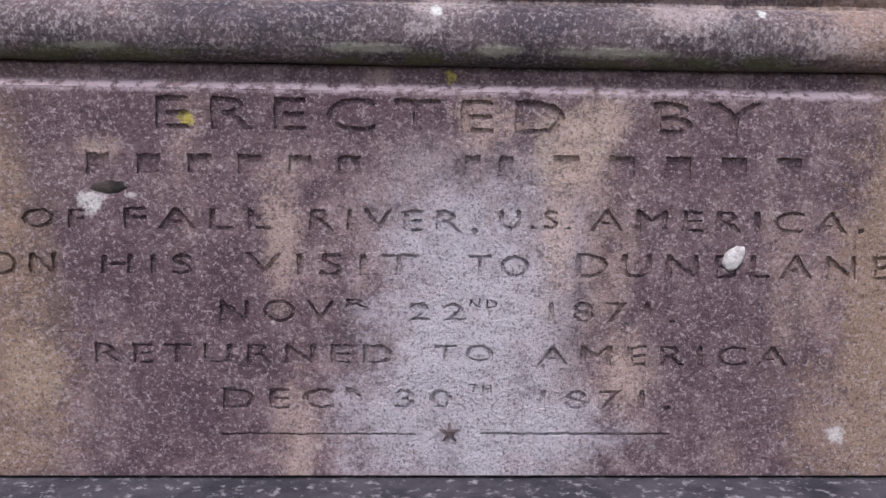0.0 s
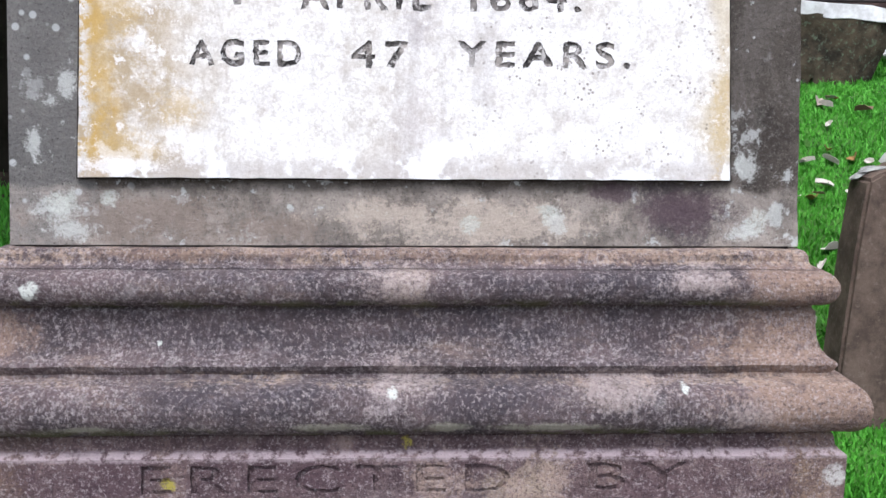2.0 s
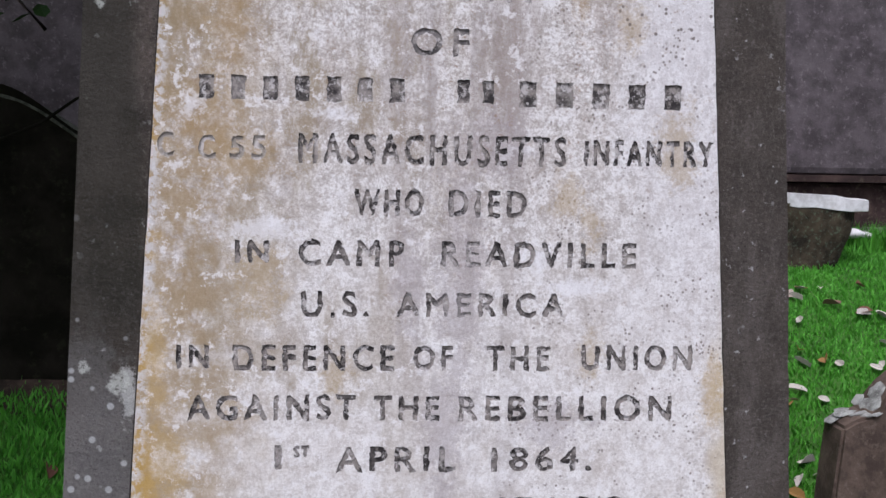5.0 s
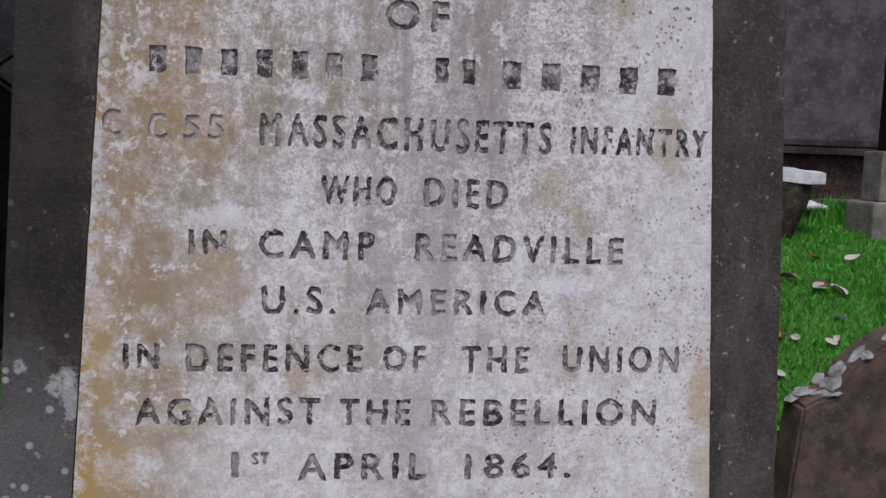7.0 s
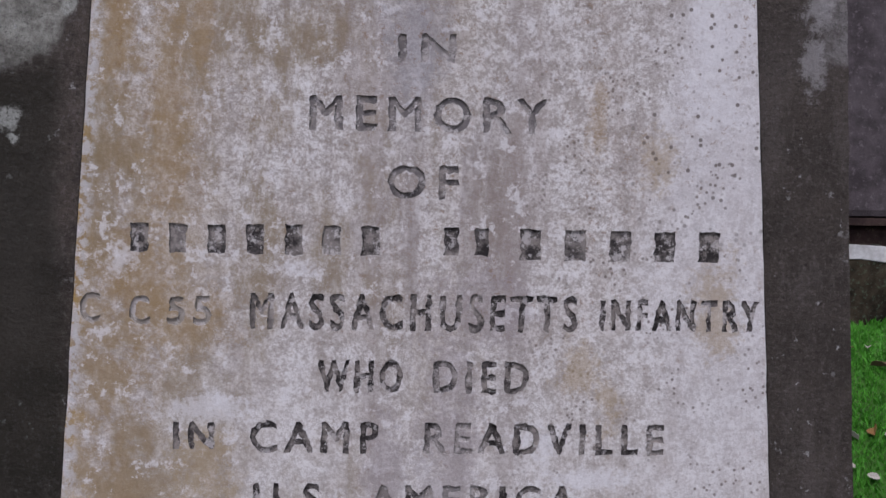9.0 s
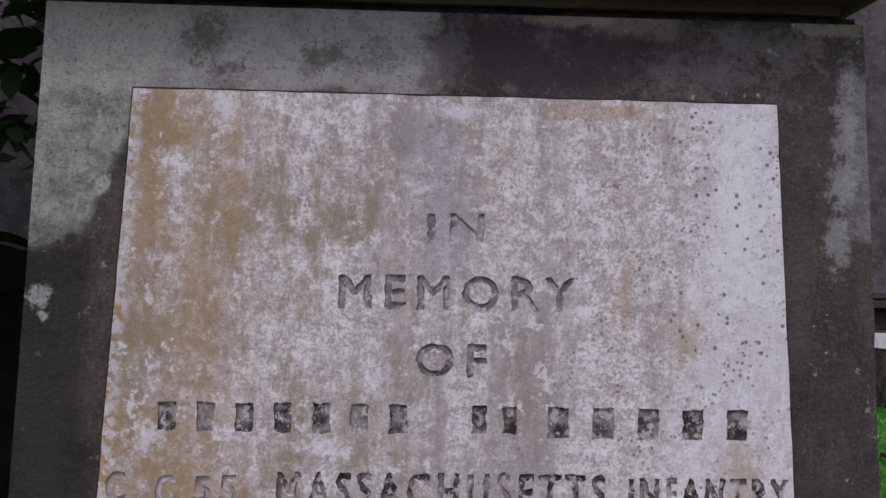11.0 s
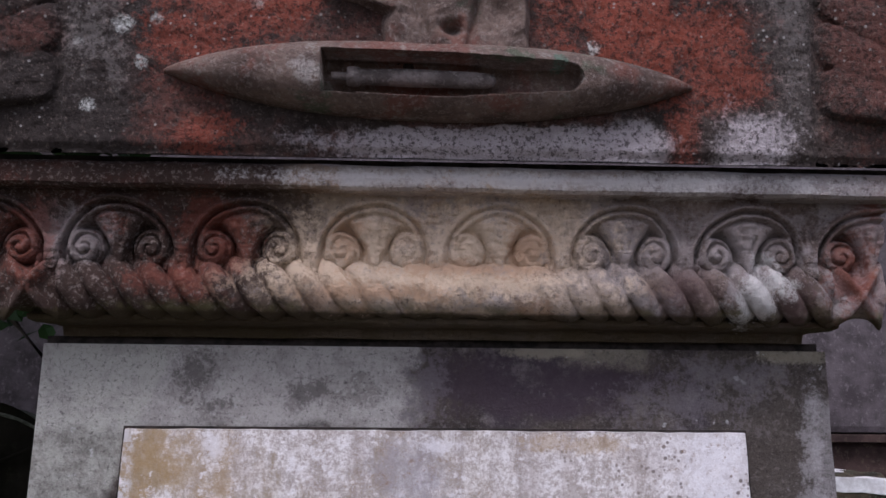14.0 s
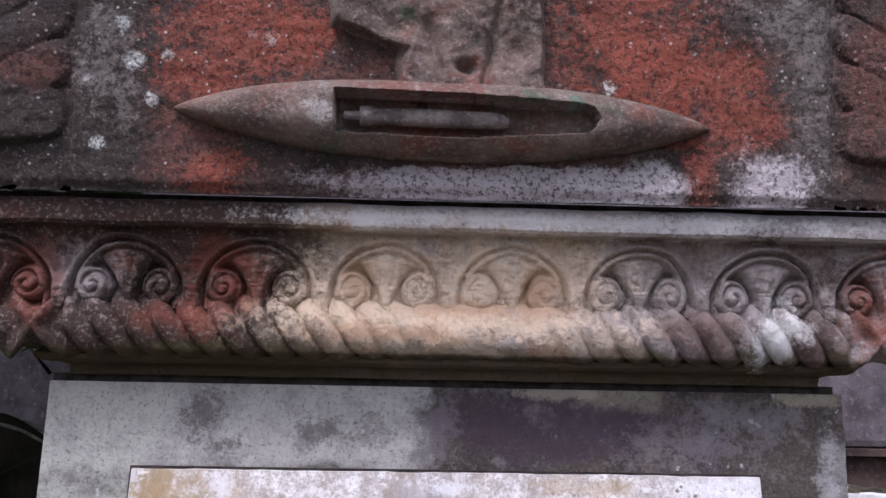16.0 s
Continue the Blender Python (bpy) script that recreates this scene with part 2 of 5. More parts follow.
def mat_die():
    m = Mat("die_sandstone", 0.9, 0.6, 330)
    n = m.noise(16, 8, 0.68)
    c = m.mix(m.step(n, 0.35, 0.68), (0.034, 0.028, 0.024), (0.092, 0.076, 0.064))
    c = m.mix(m.mul(m.step(m.noise(210, 6, 0.75), 0.52, 0.66), 0.6), c, (0.17, 0.155, 0.145))
    side = m.mul(m.step(m.wob(m.x, 0.1, 8), 0.16, 0.3), m.step(m.z, 0.83, 0.95))
    side = m.rag(side, 34, 1)
    c = m.mix(m.mul(side, 0.6), c, (0.062, 0.053, 0.045))
    haze = m.mul(m.step(m.noise(20, 8, 0.72, (1, 1, 0.35), 71), 0.46, 0.60), m.step(m.z, 1.62, 1.45))
    c = m.mix(m.mul(haze, 0.45), c, (0.13, 0.115, 0.105))
    lower = m.mul(m.step(m.wob(m.x, 0.12, 8), -0.24, -0.33), m.step(m.z, 1.25, 0.95))
    lower = m.rag(lower, 34, 2)
    c = m.mix(m.mul(lower, 0.6), c, (0.165, 0.162, 0.16))
    sill = m.mul(m.step(m.wob(m.z, 0.03, 20), 0.81, 0.80), m.op("ADD", 0.35, m.mul(m.step(m.noise(24, 8, 0.72, (1, 1, 0.8), 3), 0.38, 0.60), 0.65)))
    c = m.mix(m.mul(sill, 0.75), c, (0.36, 0.315, 0.28))
    bruise = m.mul(m.spot(0.27, 0.775, 0.045, 1.3), 0.8)
    c = m.mix(bruise, c, (0.06, 0.05, 0.055))
    top_pale = m.mul(m.step(m.wob(m.x, 0.10, 14), 0.0, -0.03), m.step(m.wob(m.z, 0.05, 14), 1.60, 1.625))
    mott = m.step(m.noise(60, 8, 0.75, shift=19), 0.36, 0.60)
    top_pale = m.rag(top_pale, 40, 3, 0.4)
    c = m.mix(m.mul(top_pale, m.op("ADD", 0.60, m.mul(mott, 0.32))), c, (0.42, 0.41, 0.385))
    for x, z, rr in ((-0.205, 1.66, 0.022), (-0.19, 1.625, 0.014), (-0.062, 1.645, 0.018), (-0.12, 1.635, 0.012)):
        c = m.mix(m.mul(m.spot(x, z, rr, 1.3), 0.55), c, (0.15, 0.14, 0.13))
    ragged = m.op("ADD", m.z, m.mul(m.x, 2.2))
    left_pale = m.mul(m.step(m.op("ADD", ragged, m.mul(m.op("SUBTRACT", m.noise(20, 9, 0.7), 0.5), 0.3)), 0.80, 0.84), m.step(m.x, -0.25, -0.27))
    left_pale = m.mul(m.mul(m.step(m.wob(m.z, 0.09, 26, 3), 1.475, 1.50), m.step(m.op("ADD", m.x, m.mul(m.op("SUBTRACT", m.z, 1.50), -0.42)), -0.29, -0.31)), 1.0)
    left_pale = m.rag(left_pale, 40, 4, 0.4)
    c = m.mix(m.mul(left_pale, m.op("ADD", 0.35, m.mul(mott, 0.55))), c, (0.40, 0.405, 0.36))
    right_pale = m.mul(m.mul(m.step(m.wob(m.x, 0.05, 24), 0.315, 0.325), m.step(m.z, 1.495, 1.51)), m.step(m.wob(m.z, 0.05, 20), 1.655, 1.63))
    right_pale = m.rag(right_pale, 40, 5, 0.4)
    c = m.mix(m.mul(right_pale, m.op("ADD", 0.2, m.mul(mott, 0.5))), c, (0.30, 0.29, 0.29))
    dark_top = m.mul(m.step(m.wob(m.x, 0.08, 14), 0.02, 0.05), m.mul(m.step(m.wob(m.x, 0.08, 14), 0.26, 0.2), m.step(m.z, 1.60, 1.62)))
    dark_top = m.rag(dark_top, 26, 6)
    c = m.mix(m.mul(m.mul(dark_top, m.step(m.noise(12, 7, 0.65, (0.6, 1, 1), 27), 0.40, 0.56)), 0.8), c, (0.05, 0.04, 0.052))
    greys = m.mul(m.step(m.noise(38, 8, 0.74, shift=41), 0.50, 0.62), m.mul(m.step(m.x, -0.04, 0.0), m.step(m.z, 1.60, 1.62)))
    c = m.mix(m.mul(greys, 0.5), c, (0.22, 0.20, 0.19))
    buff = m.mul(m.mul(m.step(m.wob(m.x, 0.05, 18), 0.10, 0.12), m.step(m.x, 0.19, 0.17)), m.step(m.wob(m.z, 0.02, 30), 1.66, 1.672))
    buff = m.rag(buff, 40, 7, 0.4)
    c = m.mix(m.mul(buff, 0.5), c, (0.30, 0.275, 0.21))
    flecks = m.mul(m.step(m.noise(85, 5, 0.62, shift=33), 0.64, 0.69), m.step(m.noise(9, 4), 0.42, 0.56))
    c = m.mix(m.mul(flecks, 0.75), c, (0.46, 0.47, 0.46))
    c = m.mix(m.mul(m.step(m.noise(280, 6, 0.8, shift=21), 0.53, 0.64), 0.42), c, (0.19, 0.17, 0.16))
    c = m.mix(m.mul(m.step(m.noise(250, 6, 0.8, shift=12), 0.53, 0.64), 0.6), c, (0.018, 0.015, 0.014))
    crust = m.mul(m.step(m.noise(30, 8, 0.7, shift=15), 0.58, 0.64), m.step(m.z, 0.98, 0.80))
    c = m.mix(m.mul(crust, 0.75), c, (0.48, 0.49, 0.48))
    # left edge mixed darker from about z 1.02 up to 1.5
    left_dark = m.mul(m.step(m.wob(m.x, 0.05, 12, 8), -0.28, -0.30), m.mul(m.step(m.wob(m.z, 0.2, 8), 1.02, 1.16), m.step(m.wob(m.z, 0.08, 14), 1.51, 1.47)))
    c = m.mix(m.mul(left_dark, 0.72), c, (0.022, 0.021, 0.015))
    dots = m.mul(m.step(m.cells(46, 9), 0.20, 0.12), m.mul(m.step(m.x, -0.25, -0.28), m.step(m.wob(m.z, 0.3, 9), 1.25, 1.05)))
    c = m.mix(m.mul(dots, 0.75), c, (0.44, 0.45, 0.45))
    c = m.stain(c, (0.20, 0.155, 0.13), 0.6, ((-0.25, 0.775, 0.08, 0.020), (-0.12, 0.765, 0.05, 0.012)), 1.3)
    c = m.stain(c, (0.46, 0.39, 0.33), 0.7, ((0.08, 0.772, 0.11, 0.018), (-0.03, 0.780, 0.05, 0.012)), 1.4)
    c = m.stain(c, (0.075, 0.05, 0.06), 0.85, ((0.268, 0.785, 0.042, 0.022), (0.20, 0.802, 0.02, 0.010)), 0.9)
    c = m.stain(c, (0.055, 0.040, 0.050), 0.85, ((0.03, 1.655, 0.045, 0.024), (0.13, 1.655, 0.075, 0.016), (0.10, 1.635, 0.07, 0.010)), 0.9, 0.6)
    c = m.stain(c, (0.17, 0.155, 0.165), 0.6, ((0.208, 1.638, 0.045, 0.018), (0.25, 1.665, 0.04, 0.012), (-0.012, 1.648, 0.014, 0.022)), 1.6, 0.6)
    c = m.stain(c, (0.36, 0.33, 0.25), 0.6, ((0.094, 1.681, 0.04, 0.005), (0.305, 1.680, 0.03, 0.006)), 0.9)
    c = m.stain(c, (0.37, 0.36, 0.36), 0.6, ((0.324, 1.60, 0.010, 0.035), (0.320, 1.551, 0.013, 0.022), (0.318, 1.505, 0.008, 0.022)), 1.2)
    c = m.stain(c, (0.11, 0.10, 0.095), 0.75, ((-0.207, 1.662, 0.012, 0.012), (-0.212, 1.648, 0.007, 0.012), (-0.102, 1.646, 0.016, 0.008), (-0.19, 1.632, 0.012, 0.006)), 2.2)
    c = m.stain(c, (0.50, 0.51, 0.49), 0.65, ((-0.334, 0.786, 0.016, 0.012), (-0.325, 0.765, 0.020, 0.008), (0.326, 0.762, 0.014, 0.009), (0.361, 0.781, 0.007, 0.010), (0.327, 0.829, 0.010, 0.012), (0.144, 0.774, 0.008, 0.012), (-0.351, 0.848, 0.007, 0.012), (-0.304, 1.045, 0.006, 0.022), (-0.318, 0.90, 0.008, 0.012), (-0.334, 0.885, 0.007, 0.006)), 1.2, 0.4)
    for x, z, r in ((-0.331, 1.445, 0.012), (-0.349, 1.075, 0.007), (-0.315, 1.06, 0.014), (-0.283, 0.795, 0.010), (-0.33, 0.79, 0.020), (0.34, 0.77, 0.016), (-0.33, 1.43, 0.006), (-0.285, 1.536, 0.009), (0.06, 0.770, 0.012), (0.135, 0.780, 0.012)):
        c = m.mix(m.mul(m.spot(x, z, r), 0.65), c, (0.50, 0.52, 0.48))
    return m.done(c)


def mat_pedestal():
    m = Mat("purple_sandstone", 0.9, 0.9, 300)
    n = m.noise(14, 8, 0.68)
    c = m.mix(m.step(n, 0.35, 0.68), (0.075, 0.048, 0.055), (0.19, 0.13, 0.13))
    streak = m.noise(11, 7, 0.62, (1, 1, 0.28), 2)
    c = m.mix(m.mul(m.mul(m.step(streak, 0.50, 0.64), 0.6), m.op("ADD", 0.3, m.mul(m.step(m.wob(m.x, 0.1, 9), -0.30, -0.18), 0.7))), c, (0.29, 0.21, 0.175))
    pale = m.mul(m.step(m.wob(m.x, 0.16, 7), -0.09, 0.0), m.step(m.wob(m.x, 0.16, 7, 5), 0.14, 0.06))
    c = m.mix(m.mul(pale, m.mul(m.mul(m.step(m.z, 0.54, 0.40), m.op("ADD", 0.35, m.mul(m.step(m.noise(26, 8, 0.72, (1, 1, 0.55), 9), 0.36, 0.58), 0.65))), 0.85)), c, (0.42, 0.395, 0.41))
    mot = m.noise(48, 8, 0.74, shift=13)
    c = m.mix(m.mul(m.step(mot, 0.50, 0.62), 0.4), c, (0.30, 0.23, 0.22))
    c = m.mix(m.mul(m.step(mot, 0.48, 0.38), 0.5), c, (0.055, 0.035, 0.042))
    tanl = m.step(m.wob(m.x, 0.12, 8, 3), -0.31, -0.38)
    tanr = m.step(m.wob(m.x, 0.10, 8, 8), 0.34, 0.385)
    c = m.mix(m.mul(m.rag(m.op("MAXIMUM", tanl, tanr), 20, 3), 0.45), c, (0.13, 0.092, 0.072))
    for x, z, r in ((0.105, 0.505, 0.035), (0.125, 0.53, 0.03), (-0.37, 0.30, 0.035)):
        c = m.mix(m.mul(m.spot(x, z, r, 1.2), 0.6), c, (0.38, 0.30, 0.23))
    c = m.stain(c, (0.40, 0.375, 0.40), 0.7, ((0.012, 0.40, 0.055, 0.06), (0.005, 0.31, 0.06, 0.10), (-0.04, 0.25, 0.05, 0.05), (0.10, 0.25, 0.05, 0.03)), 1.3, 0.8)
    c = m.stain(c, (0.072, 0.043, 0.054), 0.72, ((-0.262, 0.40, 0.065, 0.08), (-0.25, 0.27, 0.055, 0.09), (0.278, 0.285, 0.05, 0.085), (0.235, 0.36, 0.04, 0.04), (-0.30, 0.53, 0.11, 0.025), (-0.10, 0.54, 0.08, 0.018), (0.22, 0.495, 0.06, 0.03), (-0.18, 0.36, 0.05, 0.04)), 1.2, 0.8)
    c = m.stain(c, (0.29, 0.20, 0.13), 0.6, ((-0.385, 0.31, 0.04, 0.10), (-0.395, 0.45, 0.025, 0.07), (0.388, 0.36, 0.035, 0.15), (0.375, 0.25, 0.045, 0.05)), 1.3, 0.8)
    c = m.stain(c, (0.40, 0.30, 0.25), 0.65, ((0.105, 0.483, 0.018, 0.03), (0.03, 0.525, 0.025, 0.018), (-0.133, 0.238, 0.014, 0.05), (-0.146, 0.43, 0.012, 0.05), (0.143, 0.527, 0.012, 0.02), (0.095, 0.43, 0.014, 0.05), (-0.30, 0.50, 0.012, 0.01), (0.16, 0.30, 0.02, 0.03)), 1.3, 0.7)
    c = m.stain(c, (0.56, 0.54, 0.52), 0.6, ((-0.300, 0.459, 0.006, 0.003), (-0.275, 0.461, 0.005, 0.002)), 0.6)
    grain = m.step(m.noise(300, 5, 0.8, shift=5), 0.53, 0.60)
    c = m.mix(m.mul(grain, 0.55), c, (0.40, 0.345, 0.35))
    c = m.mix(m.mul(m.step(m.noise(330, 5, 0.8, shift=9), 0.53, 0.60), 0.65), c, (0.040, 0.026, 0.032))
    # pale line on the chamfer: its highlight from above, mixed into the colour
    rim = m.mul(m.step(m.wob(m.z, 0.006, 60), 0.548, 0.552), m.step(m.z, 0.560, 0.556))
    c = m.mix(m.mul(rim, m.mul(m.step(m.noise(90, 6, 0.7), 0.40, 0.55), 0.8)), c, (0.38, 0.31, 0.33))
    for x, z, r in ((-0.226, 0.527, 0.008), (0.0, 0.565, 0.006)):
        c = m.mix(m.spot(x, z, r), c, (0.33, 0.28, 0.06))
    for x, z, r in ((-0.31, 0.455, 0.012), (0.415, 0.533, 0.013), (0.40, 0.50, 0.010), (0.36, 0.245, 0.010), (-0.155, 0.348, 0.003)):
        c = m.mix(m.mul(m.spot(x, z, r), 0.85), c, (0.50, 0.48, 0.46))
    return m.done(c)


def mat_moulding():
    m = Mat("crusted_moulding", 0.9, 1.0, 260)
    n = m.noise(17, 8, 0.68, (0.6, 1, 1))
    c = m.mix(m.step(n, 0.35, 0.66), (0.045, 0.036, 0.042), (0.125, 0.09, 0.092))
    tan = m.step(m.noise(11, 8, 0.68, (0.5, 1, 1.8), 4), 0.55, 0.70)
    c = m.mix(m.mul(tan, 0.55), c, (0.28, 0.205, 0.165))
    ends = m.step(m.wob(m.x, 0.14, 8), 0.30, 0.36)
    ends = m.rag(ends, 30, 5, 0.35)
    c = m.mix(m.mul(ends, 0.5), c, (0.29, 0.195, 0.145))
    # tan wear on the roll tops, doubling as a painted highlight there
    worn = m.mul(m.step(m.noise(16, 8, 0.7, (0.35, 1, 1), 17), 0.42, 0.56), m.op("MAXIMUM", m.mul(m.step(m.wob(m.z, 0.008, 50), 0.732, 0.736), m.step(m.z, 0.752, 0.748)), m.mul(m.step(m.wob(m.z, 0.02, 60, 3), 0.622, 0.627), m.step(m.wob(m.z, 0.02, 60, 6), 0.636, 0.631))))
    worn = m.mul(worn, m.step(m.noise(120, 7, 0.75, shift=8), 0.42, 0.56))
    c = m.mix(m.mul(worn, 0.7), c, (0.44, 0.33, 0.25))
    crust = m.step(m.noise(330, 6, 0.8, (0.8, 1, 0.6), 3), 0.48, 0.62)
    c = m.mix(m.mul(crust, m.mul(m.step(m.noise(15, 4, 0.6), 0.30, 0.62), 0.75)), c, (0.36, 0.32, 0.33))
    patch = m.step(m.noise(28, 7, 0.65, shift=14), 0.60, 0.66)
    c = m.mix(m.mul(patch, 0.35), c, (0.33, 0.30, 0.30))
    c = m.mix(m.mul(m.spot(0.0, 0.715, 0.028, 1.2), 0.55), c, (0.38, 0.31, 0.26))
    c = m.mix(m.mul(m.spot(-0.02, 0.615, 0.022, 1.2), 0.5), c, (0.40, 0.34, 0.34))
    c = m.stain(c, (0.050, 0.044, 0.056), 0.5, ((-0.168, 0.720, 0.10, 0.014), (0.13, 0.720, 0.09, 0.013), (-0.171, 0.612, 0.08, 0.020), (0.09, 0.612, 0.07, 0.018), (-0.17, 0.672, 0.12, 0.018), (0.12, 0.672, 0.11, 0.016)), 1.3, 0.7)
    c = m.stain(c, (0.27, 0.185, 0.14), 0.6, ((0.34, 0.652, 0.05, 0.020), (0.39, 0.612, 0.07, 0.022), (0.39, 0.715, 0.05, 0.016), (-0.41, 0.62, 0.03, 0.022), (-0.39, 0.665, 0.03, 0.022), (0.10, 0.742, 0.16, 0.006), (-0.22, 0.742, 0.09, 0.005)), 1.3, 0.7)
    c = m.stain(c, (0.40, 0.33, 0.31), 0.6, ((-0.012, 0.722, 0.024, 0.014), (0.281, 0.722, 0.020, 0.010), (0.204, 0.619, 0.030, 0.012), (0.0, 0.632, 0.026, 0.012), (0.32, 0.60, 0.02, 0.010)), 1.5, 0.6)
    crust = m.step(m.noise(300, 5, 0.8, (0.8, 1, 0.6), 33), 0.53, 0.60)
    c = m.mix(m.mul(crust, 0.5), c, (0.42, 0.37, 0.36))
    c = m.mix(m.mul(m.step(m.noise(270, 6, 0.8, shift=37), 0.52, 0.60), 0.6), c, (0.045, 0.034, 0.036))
    c = m.mix(m.mul(m.step(m.noise(60, 8, 0.76, shift=39), 0.52, 0.60), 0.45), c, (0.075, 0.055, 0.058))
    c = m.stain(c, (0.35, 0.34, 0.27), 0.6, ((-0.071, 0.588, 0.03, 0.004), (0.037, 0.587, 0.02, 0.004), (0.135, 0.587, 0.05, 0.004), (-0.30, 0.586, 0.02, 0.003)), 0.8)
    for x, z, r in ((-0.236, 0.659, 0.003), (-0.014, 0.62, 0.006), (0.262, 0.622, 0.0045), (-0.35, 0.712, 0.010)):
        c = m.mix(m.mul(m.spot(x, z, r), 0.9), c, (0.56, 0.58, 0.54))
    moss = m.mul(m.step(m.noise(22, 5, 0.6, shift=6), 0.46, 0.58), m.op("MAXIMUM", m.mul(m.step(m.z, 0.572, 0.576), m.step(m.z, 0.590, 0.580)), m.mul(m.step(m.z, 0.69, 0.695), m.step(m.z, 0.705, 0.698))))
    c = m.mix(m.mul(moss, 0.6), c, (0.10, 0.105, 0.04))
    return m.done(c)


def mat_cornice():
    m = Mat("carved_red_sandstone", 0.9, 1.0, 240)
    n = m.noise(13, 8, 0.68)
    c = m.mix(m.step(n, 0.36, 0.66), (0.085, 0.062, 0.052), (0.17, 0.125, 0.105))
    red = m.mul(m.step(m.noise(12, 8, 0.66, shift=3), 0.52, 0.62), m.step(m.wob(m.x, 0.3, 6), -0.04, -0.16))
    red = m.rag(red, 30, 2)
    c = m.mix(m.mul(red, 0.7), c, (0.20, 0.06, 0.04))
    redr = m.step(m.wob(m.x, 0.08, 12), 0.335, 0.36)
    c = m.mix(m.mul(redr, 0.7), c, (0.24, 0.075, 0.045))
    mid = m.mul(m.step(m.wob(m.x, 0.22, 11), -0.19, -0.05), m.step(m.wob(m.x, 0.22, 11, 4), 0.24, 0.06))
    mid = m.rag(mid, 26, 2, 0.55)
    c = m.mix(m.mul(mid, 0.9), c, (0.54, 0.43, 0.32))
    c = m.mix(m.mul(m.mul(mid, m.step(m.noise(19, 6, 0.6, shift=5), 0.50, 0.60)), 0.6), c, (0.36, 0.21, 0.12))
    dark = m.step(m.wob(m.x, 0.26, 11, 6), -0.05, -0.20)
    dark = m.rag(dark, 26, 4, 0.5)
    c = m.mix(m.mul(dark, 0.85), c, (0.040, 0.022, 0.016))
    for x, z, rr in ((-0.335, 1.748, 0.020), (-0.34, 1.776, 0.018), (-0.17, 1.772, 0.026), (-0.20, 1.735, 0.020), (-0.27, 1.78, 0.015)):
        c = m.mix(m.mul(m.spot(x, z, rr, 1.2), 0.65), c, (0.20, 0.062, 0.040))
    pale = m.mul(m.step(m.noise(26, 8, 0.7, shift=11), 0.46, 0.58), m.step(m.wob(m.x, 0.2, 8), -0.13, -0.02))
    c = m.mix(m.mul(pale, 0.6), c, (0.36, 0.33, 0.33))
    strip = m.mul(m.mul(m.step(m.z, 1.805, 1.809), m.step(m.wob(m.x, 0.1, 9), -0.14, -0.04)), m.step(m.noise(22, 7, 0.7, shift=2), 0.36, 0.5))
    strip = m.rag(strip, 30, 8)
    c = m.mix(m.mul(strip, 0.6), c, (0.46, 0.43, 0.42))
    c = m.mix(m.mul(m.step(m.noise(230, 6, 0.8), 0.52, 0.62), 0.5), c, (0.36, 0.31, 0.28))
    c = m.mix(m.mul(m.step(m.noise(200, 6, 0.8, shift=7), 0.54, 0.63), 0.6), c, (0.04, 0.028, 0.022))
    moss = m.mul(m.step(m.noise(24, 5, 0.6, shift=8), 0.46, 0.6), m.step(m.wob(m.z, 0.01, 30), 1.722, 1.712))
    c = m.mix(m.mul(moss, 0.7), c, (0.13, 0.12, 0.05))
    # olive-brown dirt on the bead, deepened to paint the shade under the rope
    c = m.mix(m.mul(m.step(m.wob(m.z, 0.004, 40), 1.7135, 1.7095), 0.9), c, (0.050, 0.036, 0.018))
    c = m.stain(c, (0.36, 0.32, 0.31), 0.6, ((0.17, 1.768, 0.06, 0.030), (0.25, 1.772, 0.05, 0.028), (0.11, 1.735, 0.04, 0.012), (-0.30, 1.772, 0.03, 0.02)), 1.3, 0.7)
    c = m.stain(c, (0.68, 0.54, 0.39), 0.85, ((-0.06, 1.765, 0.06, 0.028), (0.04, 1.770, 0.07, 0.030), (-0.10, 1.748, 0.05, 0.010), (0.0, 1.737, 0.13, 0.012)), 1.3, 0.7)
    c = m.stain(c, (0.42, 0.235, 0.13), 0.55, ((-0.078, 1.772, 0.012, 0.018), (0.068, 1.766, 0.016, 0.016), (-0.05, 1.728, 0.05, 0.006), (0.025, 1.748, 0.05, 0.006)), 1.3, 0.7)
    c = m.stain(c, (0.17, 0.05, 0.032), 0.65, ((-0.333, 1.771, 0.018, 0.028), (-0.188, 1.787, 0.026, 0.016), (-0.181, 1.757, 0.022, 0.016), (0.340, 1.746, 0.018, 0.026), (-0.22, 1.738, 0.035, 0.012)), 1.2, 0.6)
    c = m.stain(c, (0.11, 0.066, 0.064), 0.7, ((0.200, 1.735, 0.026, 0.016), (0.292, 1.728, 0.012, 0.02)), 1.0, 0.6)
    c = m.stain(c, (0.66, 0.64, 0.62), 0.8, ((0.262, 1.730, 0.012, 0.018), (0.277, 1.742, 0.008, 0.010), (0.12, 1.818, 0.18, 0.007), (-0.06, 1.818, 0.06, 0.006)), 1.3, 0.6)
    for x, z, r in ((0.255, 1.728, 0.022), (0.285, 1.735, 0.014), (0.27, 1.76, 0.008)):
        c = m.mix(m.mul(m.spot(x, z, r, 1.1), 0.7), c, (0.46, 0.46, 0.44))
    return m.done(c)


